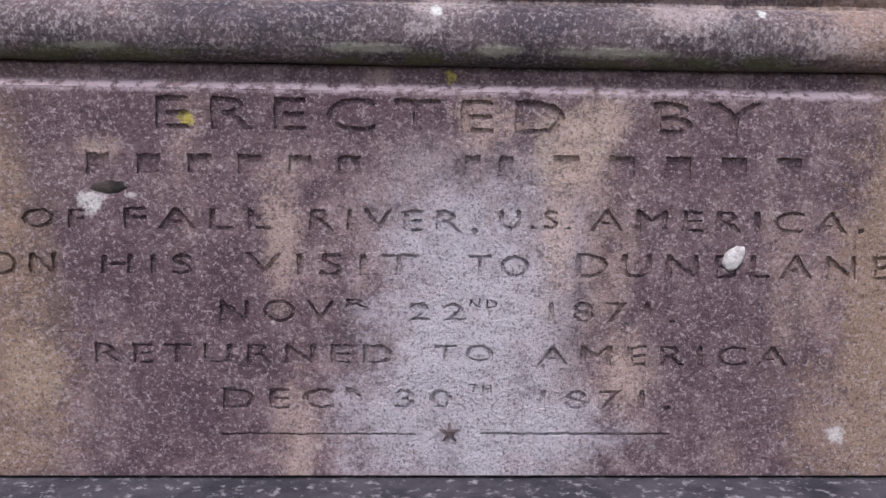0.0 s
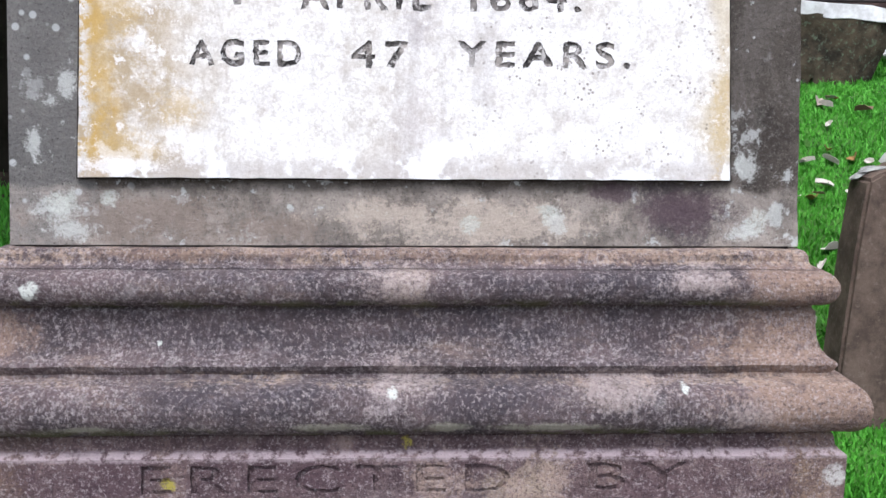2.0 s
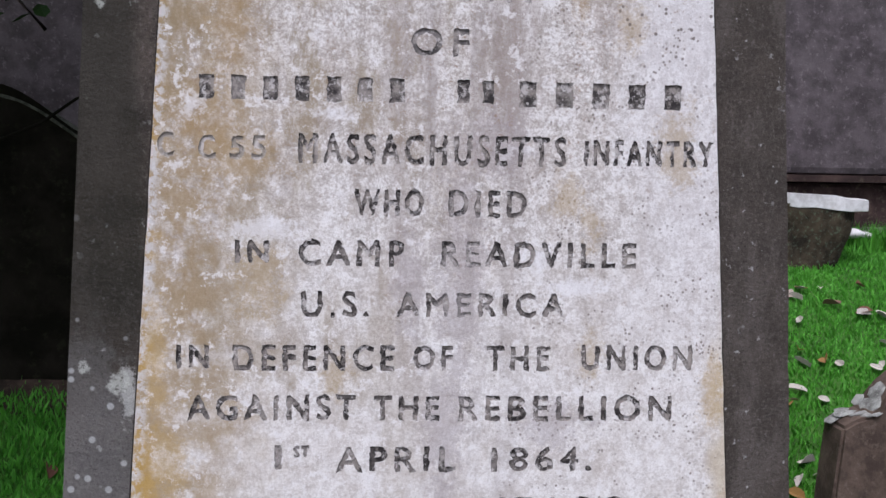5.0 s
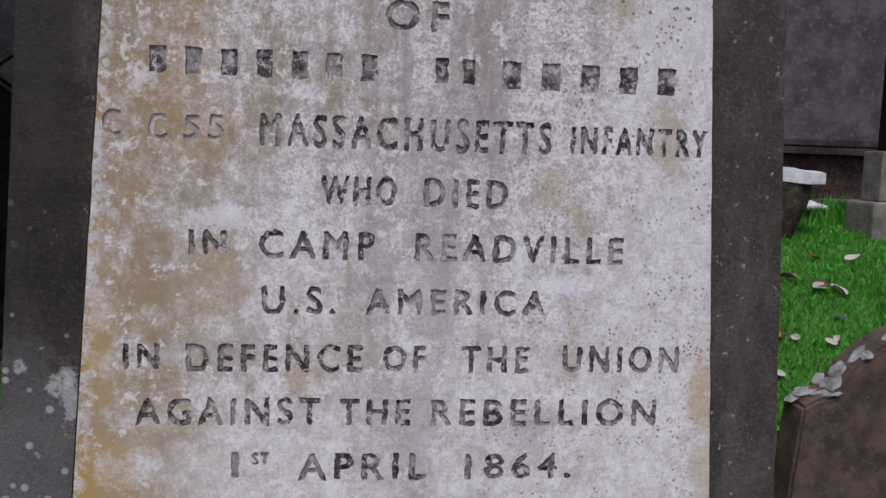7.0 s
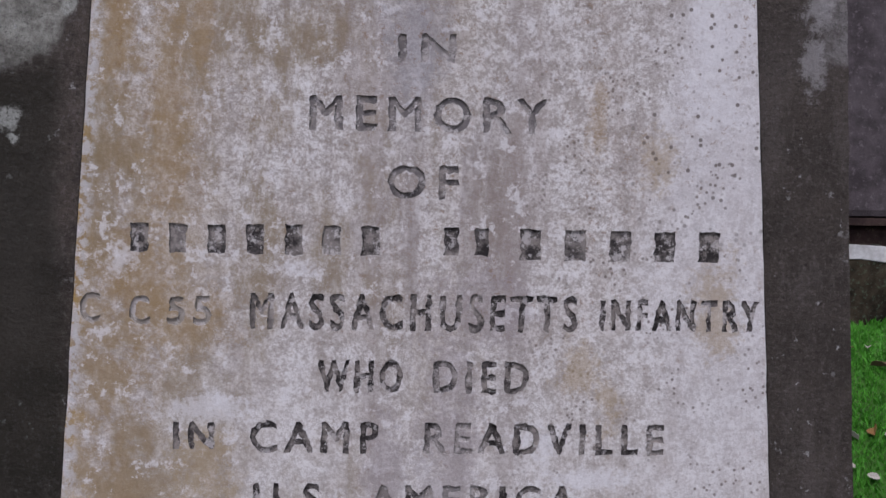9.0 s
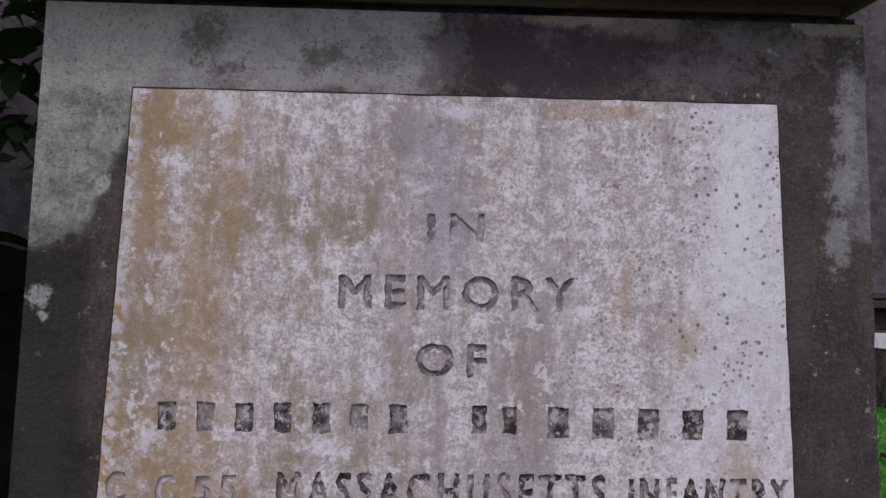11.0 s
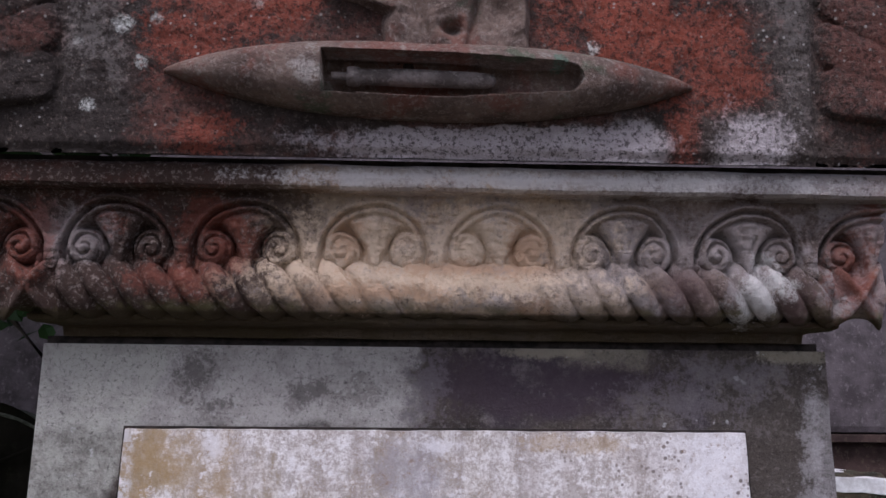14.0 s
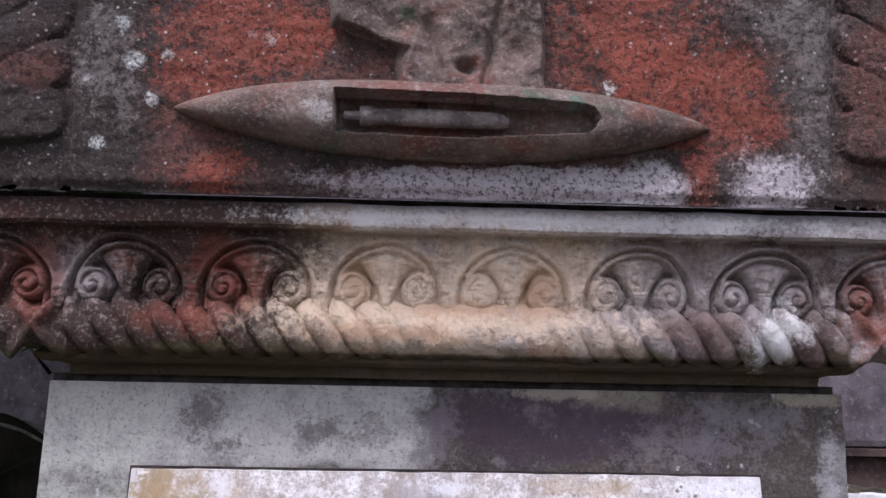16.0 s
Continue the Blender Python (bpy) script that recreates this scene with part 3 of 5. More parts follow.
def mat_pediment():
    m = Mat("red_lichened_sandstone", 0.92, 1.0, 260)
    n = m.noise(15, 8, 0.68)
    c = m.mix(m.step(n, 0.36, 0.64), (0.028, 0.022, 0.019), (0.066, 0.049, 0.042))
    red = m.step(m.noise(9.5, 8, 0.64, shift=6.3), 0.49, 0.58)
    c = m.mix(m.mul(red, 0.35), c, (0.15, 0.055, 0.040))
    redp = m.op("MAXIMUM", m.spot(0.16, 1.93, 0.05, 0.9), m.spot(-0.13, 1.955, 0.03, 1.0))
    c = m.mix(m.mul(redp, m.op("ADD", 0.45, m.mul(m.step(m.noise(60, 8, 0.75, shift=2), 0.36, 0.56), 0.45))), c, (0.25, 0.062, 0.036))
    greyl = m.mul(m.step(m.wob(m.x, 0.10, 9), -0.2, -0.24), 0.8)
    c = m.mix(greyl, c, (0.034, 0.028, 0.025))
    greyr = m.mul(m.step(m.wob(m.x, 0.05, 12), 0.245, 0.265), m.step(m.x, 0.31, 0.295))
    c = m.mix(m.mul(greyr, 0.5), c, (0.085, 0.075, 0.068))
    foot = m.mul(m.mul(m.step(m.wob(m.x, 0.1, 9), -0.10, -0.02), m.step(m.wob(m.z, 0.02, 18), 1.862, 1.852)), m.step(m.x, 0.19, 0.17))
    foot = m.rag(foot, 26, 8)
    c = m.mix(m.mul(foot, 0.8), c, (0.38, 0.345, 0.35))
    for x, z, r in ((0.247, 1.842, 0.034), (0.15, 1.845, 0.03), (0.10, 1.848, 0.018)):
        c = m.mix(m.mul(m.spot(x, z, r, 0.6), 0.8), c, (0.46, 0.43, 0.43))
    for x, z, r in ((-0.15, 1.957, 0.008), (-0.255, 1.935, 0.010), (-0.265, 1.965, 0.007), (-0.28, 1.87, 0.007), (-0.24, 1.905, 0.006), (-0.165, 1.96, 0.005), (-0.23, 1.94, 0.006), (0.12, 1.925, 0.007), (-0.29, 1.92, 0.005)):
        c = m.mix(m.mul(m.spot(x, z, r), 0.85), c, (0.50, 0.52, 0.49))
    c = m.stain(c, (0.235, 0.060, 0.036), 0.75, ((-0.165, 1.960, 0.055, 0.035), (-0.205, 1.925, 0.03, 0.030), (0.13, 1.970, 0.065, 0.040), (0.20, 1.940, 0.045, 0.030), (0.225, 1.903, 0.032, 0.030), (0.191, 1.852, 0.013, 0.022), (-0.188, 1.846, 0.026, 0.013)), 1.4, 0.6)
    c = m.stain(c, (0.14, 0.054, 0.040), 0.6, ((0.345, 1.93, 0.035, 0.06), (-0.225, 1.865, 0.016, 0.03), (-0.33, 1.925, 0.02, 0.012), (-0.09, 1.93, 0.03, 0.016)), 1.4, 0.7)
    c = m.stain(c, (0.17, 0.155, 0.145), 0.6, ((-0.280, 1.935, 0.014, 0.045), (-0.262, 1.905, 0.010, 0.02), (0.284, 1.935, 0.012, 0.05), (0.262, 1.985, 0.03, 0.018)), 2.0, 0.6)
    c = m.stain(c, (0.44, 0.40, 0.41), 0.8, ((0.0, 1.843, 0.11, 0.010), (0.145, 1.845, 0.035, 0.013), (0.246, 1.851, 0.030, 0.020)), 0.9, 0.5)
    flecks = m.mul(m.step(m.cells(120, 5), 0.20, 0.08), m.step(m.noise(12, 4), 0.44, 0.56))
    c = m.mix(m.mul(flecks, 0.7), c, (0.42, 0.41, 0.39))
    c = m.mix(m.mul(m.step(m.noise(300, 5, 0.8), 0.55, 0.62), 0.35), c, (0.24, 0.19, 0.16))
    c = m.mix(m.mul(m.step(m.noise(230, 6, 0.8, shift=8), 0.51, 0.58), 0.75), c, (0.020, 0.014, 0.012))
    return m.done(c)


def mat_carving():
    m = Mat("carved_brown_sandstone", 0.9, 1.0, 280)
    c = m.mix(m.step(m.noise(18, 8, 0.68), 0.36, 0.66), (0.075, 0.052, 0.043), (0.19, 0.138, 0.112))
    c = m.mix(m.mul(m.step(m.noise(14, 7, 0.65, shift=4), 0.52, 0.62), 0.6), c, (0.19, 0.07, 0.05))
    c = m.mix(m.mul(m.step(m.noise(40, 7, 0.7, shift=9), 0.58, 0.66), 0.6), c, (0.30, 0.29, 0.26))
    c = m.mix(m.mul(m.step(m.noise(25, 5, 0.6, shift=12), 0.60, 0.68), 0.7), c, (0.08, 0.11, 0.07))
    c = m.mix(m.mul(m.spot(-0.108, 1.890, 0.014), 0.8), c, (0.40, 0.37, 0.34))
    c = m.mix(m.mul(m.spot(0.088, 1.904, 0.007), 0.9), c, (0.10, 0.16, 0.12))
    c = m.mix(m.mul(m.step(m.noise(240, 6, 0.8), 0.50, 0.62), 0.6), c, (0.28, 0.235, 0.21))
    c = m.mix(m.mul(m.step(m.noise(230, 6, 0.78, shift=8), 0.54, 0.66), 0.5), c, (0.05, 0.04, 0.033))
    return m.done(c)


def mat_plain(name, dark, light, scale=20.0, rough=0.9, bump=0.4, bump_scale=200.0, flecks=None, amount=0.5, stretch=(1, 1, 1)):
    m = Mat(name, rough, bump, bump_scale)
    c = m.mix(m.step(m.noise(scale, 8, 0.68, stretch), 0.36, 0.66), dark, light)
    if flecks:
        c = m.mix(m.mul(m.step(m.noise(scale * 5, 7, 0.72, stretch, 5), 0.54, 0.64), amount), c, flecks)
    return m.done(c)


def mat_leafy(name, dark, light):
    m = Mat(name, 0.6, 0)
    rnd = m.t.nodes.new("ShaderNodeNewGeometry").outputs["Random Per Island"]
    c = m.mix(rnd, dark, light)
    c = m.mix(m.mul(m.step(m.noise(3, 4), 0.4, 0.65), 0.4), c, light)
    return m.done(c)


def mat_fallen():
    m = Mat("fallen_leaf", 0.7, 0.2, 300)
    rnd = m.t.nodes.new("ShaderNodeObjectInfo").outputs["Random"]
    c = m.mix(m.step(rnd, 0.45, 0.55), (0.50, 0.47, 0.42), (0.16, 0.07, 0.045))
    c = m.mix(m.step(rnd, 0.86, 0.9), c, (0.32, 0.19, 0.06))
    c = m.mix(m.mul(m.step(m.noise(60, 5), 0.5, 0.65), 0.5), c, (0.20, 0.13, 0.09))
    return m.done(c)


MARBLE, LEAD, DIE, PEDESTAL, MOULDING = mat_marble(), mat_lead(), mat_die(), mat_pedestal(), mat_moulding()
CORNICE, PEDIMENT, CARVING = mat_cornice(), mat_pediment(), mat_carving()
# darker copy of the pedestal stone, with the shade of a cut in its colour
CUT_SHADE = mat_plain("shaded_cut_stone", (0.042, 0.029, 0.032), (0.135, 0.10, 0.10), 22, 0.95, 0.6, 300, (0.24, 0.20, 0.20), 0.35)
BOBBIN = mat_plain("grey_carved_stone", (0.10, 0.085, 0.078), (0.27, 0.235, 0.22), 40, 0.9, 0.8, 280, (0.34, 0.31, 0.29), 0.6)
BASE = mat_plain("dark_base_stone", (0.020, 0.019, 0.024), (0.055, 0.05, 0.058), 18, 0.9, 0.6, 260, (0.32, 0.30, 0.31), 0.6)
# near-black mortar, also used where a strip or blob stands in for shade
JOINT_SHADE = mat_plain("dark_mortar_and_shade", (0.012, 0.01, 0.009), (0.05, 0.04, 0.035), 60)
CHIP = mat_plain("pale_chip", (0.26, 0.24, 0.23), (0.50, 0.48, 0.46), 90, 0.8, 0.6, 200)
HARL = mat_plain("harled_wall", (0.062, 0.052, 0.056), (0.125, 0.108, 0.115), 7, 0.95, 1.0, 90, (0.21, 0.185, 0.195), 0.6)
PLINTH = mat_plain("dark_red_course", (0.028, 0.017, 0.016), (0.075, 0.048, 0.042), 8, 0.9, 0.6, 90, (0.17, 0.14, 0.10), 0.4)
FLAG = mat_plain("flagstone", (0.12, 0.10, 0.105), (0.20, 0.17, 0.175), 8, 0.9, 0.4, 90)
MOSSY = mat_plain("mossy_boulder", (0.016, 0.013, 0.009), (0.07, 0.055, 0.035), 12, 0.95, 1.0, 60, (0.11, 0.15, 0.10), 0.6)
MOSSY_EDGE = mat_plain("grey_green_lichen", (0.03, 0.034, 0.022), (0.10, 0.105, 0.08), 30, 0.95, 0.8, 90, (0.18, 0.18, 0.15), 0.5)
WHITE = mat_plain("white_lichen_top", (0.50, 0.49, 0.49), (0.74, 0.74, 0.75), 14, 0.85, 0.5, 80)
SLAB = mat_plain("brown_headstone", (0.06, 0.042, 0.034), (0.13, 0.095, 0.075), 14, 0.92, 0.6, 120, (0.20, 0.16, 0.13), 0.4)
SLAB_TOP = mat_plain("lichened_stone_top", (0.16, 0.16, 0.15), (0.42, 0.43, 0.41), 24, 0.9, 0.5, 120, (0.55, 0.56, 0.53), 0.6)
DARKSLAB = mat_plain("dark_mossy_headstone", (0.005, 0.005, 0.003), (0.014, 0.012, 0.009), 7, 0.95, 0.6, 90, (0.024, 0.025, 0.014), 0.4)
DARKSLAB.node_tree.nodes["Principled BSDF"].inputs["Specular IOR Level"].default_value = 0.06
TIER = mat_plain("grey_granite", (0.13, 0.12, 0.10), (0.24, 0.225, 0.20), 14, 0.85, 0.4, 160, (0.34, 0.33, 0.30), 0.4)
def mat_turf():
    m = Mat("turf", 0.95, 0.8, 40)
    c = m.mix(m.step(m.noise(3, 8, 0.68), 0.36, 0.66), (0.030, 0.085, 0.012), (0.055, 0.16, 0.022))
    c = m.mix(m.mul(m.step(m.noise(15, 7, 0.72, shift=5), 0.54, 0.64), 0.5), c, (0.09, 0.20, 0.035))
    worn = m.mul(m.step(m.wob(m.y, 0.8, 2), 0.7, 0.3), m.step(m.noise(4, 6, 0.65, shift=3), 0.26, 0.44))
    c = m.mix(m.mul(worn, 0.92), c, (0.085, 0.066, 0.056))
    return m.done(c)


TURF = mat_turf()
SOIL = mat_plain("bare_soil", (0.020, 0.014, 0.010), (0.06, 0.042, 0.03), 9, 0.98, 1.0, 60, (0.10, 0.08, 0.05), 0.4)
GRASS = mat_leafy("grass_blade", (0.036, 0.17, 0.012), (0.09, 0.34, 0.032))
FOLIAGE = mat_leafy("tree_leaf", (0.010, 0.024, 0.006), (0.022, 0.056, 0.012))
BARK = mat_plain("bark", (0.03, 0.024, 0.02), (0.09, 0.075, 0.06), 30, 0.95, 0.9, 60)
FALLEN = mat_fallen()


# ---- building helpers ----
def mesh_of(name, bm, material, smooth=False):
    me = bpy.data.meshes.new(name)
    bm.normal_update()
    bm.to_mesh(me)
    bm.free()
    me.materials.append(material)
    if smooth:
        me.polygons.foreach_set("use_smooth", [True] * len(me.polygons))
    return me


def part(name, bm, material, parent, label="", smooth=False):
    ob = new(name, mesh_of(name, bm, material, smooth))
    ob.parent = parent
    if parent.parent is None:
        ob.matrix_parent_inverse = parent.matrix_basis.inverted()
    if label:
        tagged(ob, label)
    return ob


def thing(name, at, label, category, group=""):
    ob = new(name)
    ob.location = at
    ob.matrix_basis = pose(*at)
    return tagged(ob, label, category, group)


def nz(x, y, z, s):
    return noise.noise(Vector((x * s, y * s, z * s)))


def sweep(profile, hw, front, back, amp=0.0012, nx=90, ny=24, freq=24.0, cap=True, taper=0.0):
    """A moulding that runs round a block: profile of (outward, z), from the top down."""
    bm = bmesh.new()
    rings = []
    for o, z in profile:
        ring = []
        h = hw + o - taper * z
        fy, by = front - o, back + o
        for i in range(nx):
            ring.append((-h + 2 * h * i / nx, fy, 0, -1))
        for i in range(ny):
            ring.append((h, fy + (by - fy) * i / ny, 1, 0))
        for i in range(6):
            ring.append((h - 2 * h * i / 6, by, 0, 1))
        for i in range(ny):
            ring.append((-h, by - (by - fy) * i / ny, -1, 0))
        verts = []
        for x, y, ax, ay in ring:
            d = amp * (nz(x, y, z, freq) + 0.6 * nz(x, y, z, freq * 3.1))
            verts.append(bm.verts.new((x + ax * d, y + ay * d, z + 0.6 * amp * nz(x + 9, y, z, freq * 0.7))))
        rings.append(verts)
    n = len(rings[0])
    for r1, r2 in zip(rings, rings[1:]):
        for i in range(n):
            j = (i + 1) % n
            bm.faces.new((r1[j], r1[i], r2[i], r2[j]))
    if cap:
        for ring, flip in ((rings[0], False), (rings[-1], True)):
            bm.faces.new(ring if not flip else ring[::-1])
    bmesh.ops.recalc_face_normals(bm, faces=bm.faces)
    return bm


def arc(o0, z0, o1, z1, bulge, steps=9):
    """Points of a half-round from (o0, z0) down to (o1, z1), bulging outwards."""
    pts = []
    for i in range(steps + 1):
        f = i / steps
        s = math.sin(math.pi * f)
        pts.append((o0 + (o1 - o0) * f + bulge * s ** 0.75, z0 + (z1 - z0) * (0.5 - 0.5 * math.cos(math.pi * f))))
    return pts


def block(bm, x0, x1, y0, y1, z0, z1, amp=0.004, cuts=3, freq=9.0):
    """A stone block with worn, uneven faces and edges, added to bm."""
    made = bmesh.ops.create_cube(bm, size=1.0)["verts"]
    for v in made:
        v.co = Vector((x0 + (v.co.x + 0.5) * (x1 - x0), y0 + (v.co.y + 0.5) * (y1 - y0), z0 + (v.co.z + 0.5) * (z1 - z0)))
    edges = list({e for v in made for e in v.link_edges})
    bevel = min(x1 - x0, y1 - y0, z1 - z0) * 0.06
    res = bmesh.ops.bevel(bm, geom=edges, offset=bevel, segments=2, affect="EDGES", profile=0.6)
    faces = [f for f in bm.faces if all(x0 - 1e-4 <= v.co.x <= x1 + 1e-4 and y0 - 1e-4 <= v.co.y <= y1 + 1e-4 and z0 - 1e-4 <= v.co.z <= z1 + 1e-4 for v in f.verts)]
    bmesh.ops.subdivide_edges(bm, edges=list({e for f in faces for e in f.edges}), cuts=cuts, use_grid_fill=True)
    for v in bm.verts:
        p = v.co.copy()
        if x0 - 1e-4 <= p.x <= x1 + 1e-4 and y0 - 1e-4 <= p.y <= y1 + 1e-4 and z0 - 1e-4 <= p.z <= z1 + 1e-4:
            v.co += Vector((nz(p.x, p.y, p.z, freq), nz(p.x + 7, p.y, p.z, freq), nz(p.x, p.y + 7, p.z, freq))) * amp


def relief(us, vs, place, close=True):
    """A sheet of quads over us and vs; place(u, v) gives the point."""
    bm = bmesh.new()
    grid = [[bm.verts.new(place(u, v)) for u in us] for v in vs]
    for r1, r2 in zip(grid, grid[1:]):
        for i in range(len(us) - 1):
            bm.faces.new((r1[i], r1[i + 1], r2[i + 1], r2[i]))
    return bm


def span(lo, hi, n):
    return [lo + (hi - lo) * i / (n - 1) for i in range(n)]


def bell(d, w):
    return math.exp(-(d / w) ** 2)


# ---- lettering: cut into the stone ----
def outlines(text, x0, x1, z0, z1):
    """The closed outlines of a word, fitted between x0, x1 and z0, z1. A # is a plain bar, a - a thin rule."""
    if text in "#-":
        pad = (z1 - z0) * 0.12 if text == "#" else 0
        return [[(x0, z0 + pad), (x1, z0 + pad), (x1, z1 - pad), (x0, z1 - pad)]]
    data = bpy.data.curves.new("word", "FONT")
    data.body, data.fill_mode, data.resolution_u, data.space_character = text, "NONE", 3, 1.35
    ob = new("word", data)
    me = ob.evaluated_get(bpy.context.evaluated_depsgraph_get()).to_mesh()
    pts = [(v.co.x, v.co.y) for v in me.vertices]
    link = {}
    for e in me.edges:
        p, q = e.vertices
        link.setdefault(p, []).append(q)
        link.setdefault(q, []).append(p)
    loops, seen = [], set()
    for s in link:
        if s in seen:
            continue
        loop, prev, cur = [], None, s
        while cur not in seen:
            seen.add(cur)
            loop.append(cur)
            nxt = [q for q in link[cur] if q != prev and q not in seen]
            prev = cur
            if not nxt:
                break
            cur = nxt[0]
        loops.append(loop)
    ob.evaluated_get(bpy.context.evaluated_depsgraph_get()).to_mesh_clear()
    bpy.data.objects.remove(ob)
    bpy.data.curves.remove(data)
    xs = [p[0] for p in pts]
    lo, hi = min(xs), max(xs)
    cap = 0.71
    return [[(x0 + (pts[i][0] - lo) / (hi - lo) * (x1 - x0), z0 + pts[i][1] / cap * (z1 - z0)) for i in loop] for loop in loops if len(loop) > 2]


def cut_plate(corners, y, depth, words, shake=0.0, weight=0.0004):
    """A stone face in the plane y with words cut into it: the face with its openings, and the cuts' floors and sides."""
    from mathutils.geometry import delaunay_2d_cdt
    pts, faces, owner = [Vector(c) for c in corners], [list(range(len(corners)))], [None]
    for k, w in enumerate(words):
        shapes = outlines(*w)
        area = {id(l): sum(a[0] * b[1] - b[0] * a[1] for a, b in zip(l, l[1:] + l[:1])) for l in shapes}
        turn = math.copysign(1, max(area.values(), key=abs))
        for loop in shapes:
            owner.append(k)
            fine = []
            for (ax, az), (bx, bz) in zip(loop, loop[1:] + loop[:1]):
                n = max(1, int(math.hypot(bx - ax, bz - az) / 0.0028))
                fine += [(ax + (bx - ax) * i / n, az + (bz - az) * i / n) for i in range(n)]
            loop = []
            for (ax, az), (bx, bz), (cx, cz) in zip(fine[-1:] + fine[:-1], fine, fine[1:] + fine[:1]):
                tx, tz = cx - ax, cz - az
                push = weight * turn / (math.hypot(tx, tz) + 1e-9) if w[0] not in "#-" else 0
                loop.append((bx + tz * push, bz - tx * push))
            faces.append(list(range(len(pts), len(pts) + len(loop))))
            pts += [Vector((x + shake * (nz(x, 0, z, 230) + 0.5 * nz(x, 1, z, 70)), z + shake * (nz(x, 5, z, 230) + 0.5 * nz(x, 6, z, 70)))) for x, z in loop]
    v, e, f, ov, oe, of = delaunay_2d_cdt(pts, [], faces, 0, 1e-6)
    loops = [[pts[i] for i in face] for face in faces]
    boxes = [(min(p.x for p in l), max(p.x for p in l), min(p.y for p in l), max(p.y for p in l)) for l in loops]

    def holds(n, x, z):
        """Whether the outline n runs round the point."""
        lo, hi, low, top_z = boxes[n]
        if not (lo <= x <= hi and low <= z <= top_z):
            return False
        odd, p = False, loops[n][-1]
        for q in loops[n]:
            if (p.y > z) != (q.y > z) and x < (q.x - p.x) * (z - p.y) / (q.y - p.y) + p.x:
                odd = not odd
            p = q
        return odd

    plate, cuts = bmesh.new(), {}
    pv = [plate.verts.new((p.x, y, p.y)) for p in v]
    for face in f:
        mx, mz = sum(v[i].x for i in face) / len(face), sum(v[i].y for i in face) / len(face)
        if not holds(0, mx, mz):
            continue
        inside = [n for n in range(1, len(loops)) if holds(n, mx, mz)]
        if len(inside) % 2 == 0:
            plate.faces.new([pv[i] for i in face])
        else:
            cuts.setdefault(owner[inside[0]], []).append(face)
    made = []
    for k, faces_of in sorted(cuts.items()):
        cut, floor, top, side = bmesh.new(), {}, {}, set()
        for face in faces_of:
            for i in face:
                if i not in floor:
                    floor[i] = cut.verts.new((v[i].x, y + depth, v[i].y))
            cut.faces.new([floor[i] for i in face])
            side |= set(zip(face, face[1:] + face[:1]))
        for p, q in side:
            if (q, p) not in side:
                for i in (p, q):
                    if i not in top:
                        top[i] = cut.verts.new((v[i].x, y, v[i].y))
                cut.faces.new((top[p], top[q], floor[q], floor[p]))
        made.append((words[k][0], cut))
    for b in [plate] + [c for _, c in made]:
        b.normal_update()
        for fc in b.faces:
            if fc.normal.y > 0.5:
                fc.normal_flip()
    bmesh.ops.delete(plate, geom=[x for x in plate.verts if not x.link_faces], context="VERTS")
    return plate, made


def put_words(made, material, parent, label):
    for word, cut in made:
        plain = word in "#-"
        part("cut_bar" if plain else "lettering", cut, material, parent, "" if plain else label)


def bars(x0, x1, z0, z1, n):
    """A row of n plain upright bars."""
    w = (x1 - x0) / (n - 0.3)
    return [("#", x0 + i * w + 0.12 * w, x0 + i * w + 0.58 * w, z0, z1) for i in range(n)]


TABLET_WORDS = [
    ("IN", -0.021, 0.023, 1.497, 1.519),
    ("MEMORY", -0.092, 0.098, 1.442, 1.469),
    ("OF", -0.029, 0.027, 1.388, 1.414),
    *bars(-0.238, -0.032, 1.337, 1.368, 7),
    *bars(0.014, 0.056, 1.338, 1.368, 2),
    *bars(0.074, 0.246, 1.335, 1.368, 5),
    ("C", -0.2735, -0.259, 1.285, 1.308),
    ("C", -0.234, -0.220, 1.283, 1.306),
    ("55", -0.204, -0.171, 1.284, 1.306),
    ("MASSACHUSETTS", -0.138, 0.126, 1.281, 1.310),
    ("INFANTRY", 0.146, 0.2755, 1.283, 1.308),
    ("WHO", -0.083, -0.016, 1.230, 1.256),
    ("DIED", 0.011, 0.087, 1.230, 1.256),
    ("IN", -0.199, -0.168, 1.182, 1.204),
]
TABLET_WORDS += [
    ("CAMP", -0.137, -0.034, 1.180, 1.205),
    ("READVILLE", 0.004, 0.200, 1.180, 1.205),
    ("U.S.", -0.134, -0.069, 1.129, 1.154),
    ("AMERICA", -0.040, 0.128, 1.130, 1.153),
    ("IN", -0.256, -0.226, 1.077, 1.100),
    ("DEFENCE", -0.201, -0.043, 1.075, 1.100),
    ("OF", -0.023, 0.016, 1.076, 1.100),
    ("THE", 0.051, 0.114, 1.075, 1.100),
    ("UNION", 0.148, 0.261, 1.076, 1.101),
    ("AGAINST", -0.246, -0.081, 1.025, 1.050),
    ("THE", -0.062, 0.003, 1.025, 1.049),
    ("REBELLION", 0.024, 0.241, 1.024, 1.049),
    ("1", -0.1595, -0.1545, 0.975, 0.999),
    ("ST", -0.141, -0.127, 0.987, 0.998),
    ("APRIL", -0.099, 0.020, 0.972, 0.997),
    ("1864.", 0.058, 0.160, 0.972, 0.996),
    ("AGED", -0.202, -0.100, 0.920, 0.943),
    ("47", -0.053, -0.001, 0.920, 0.943),
    ("YEARS.", 0.047, 0.208, 0.921, 0.944),
]
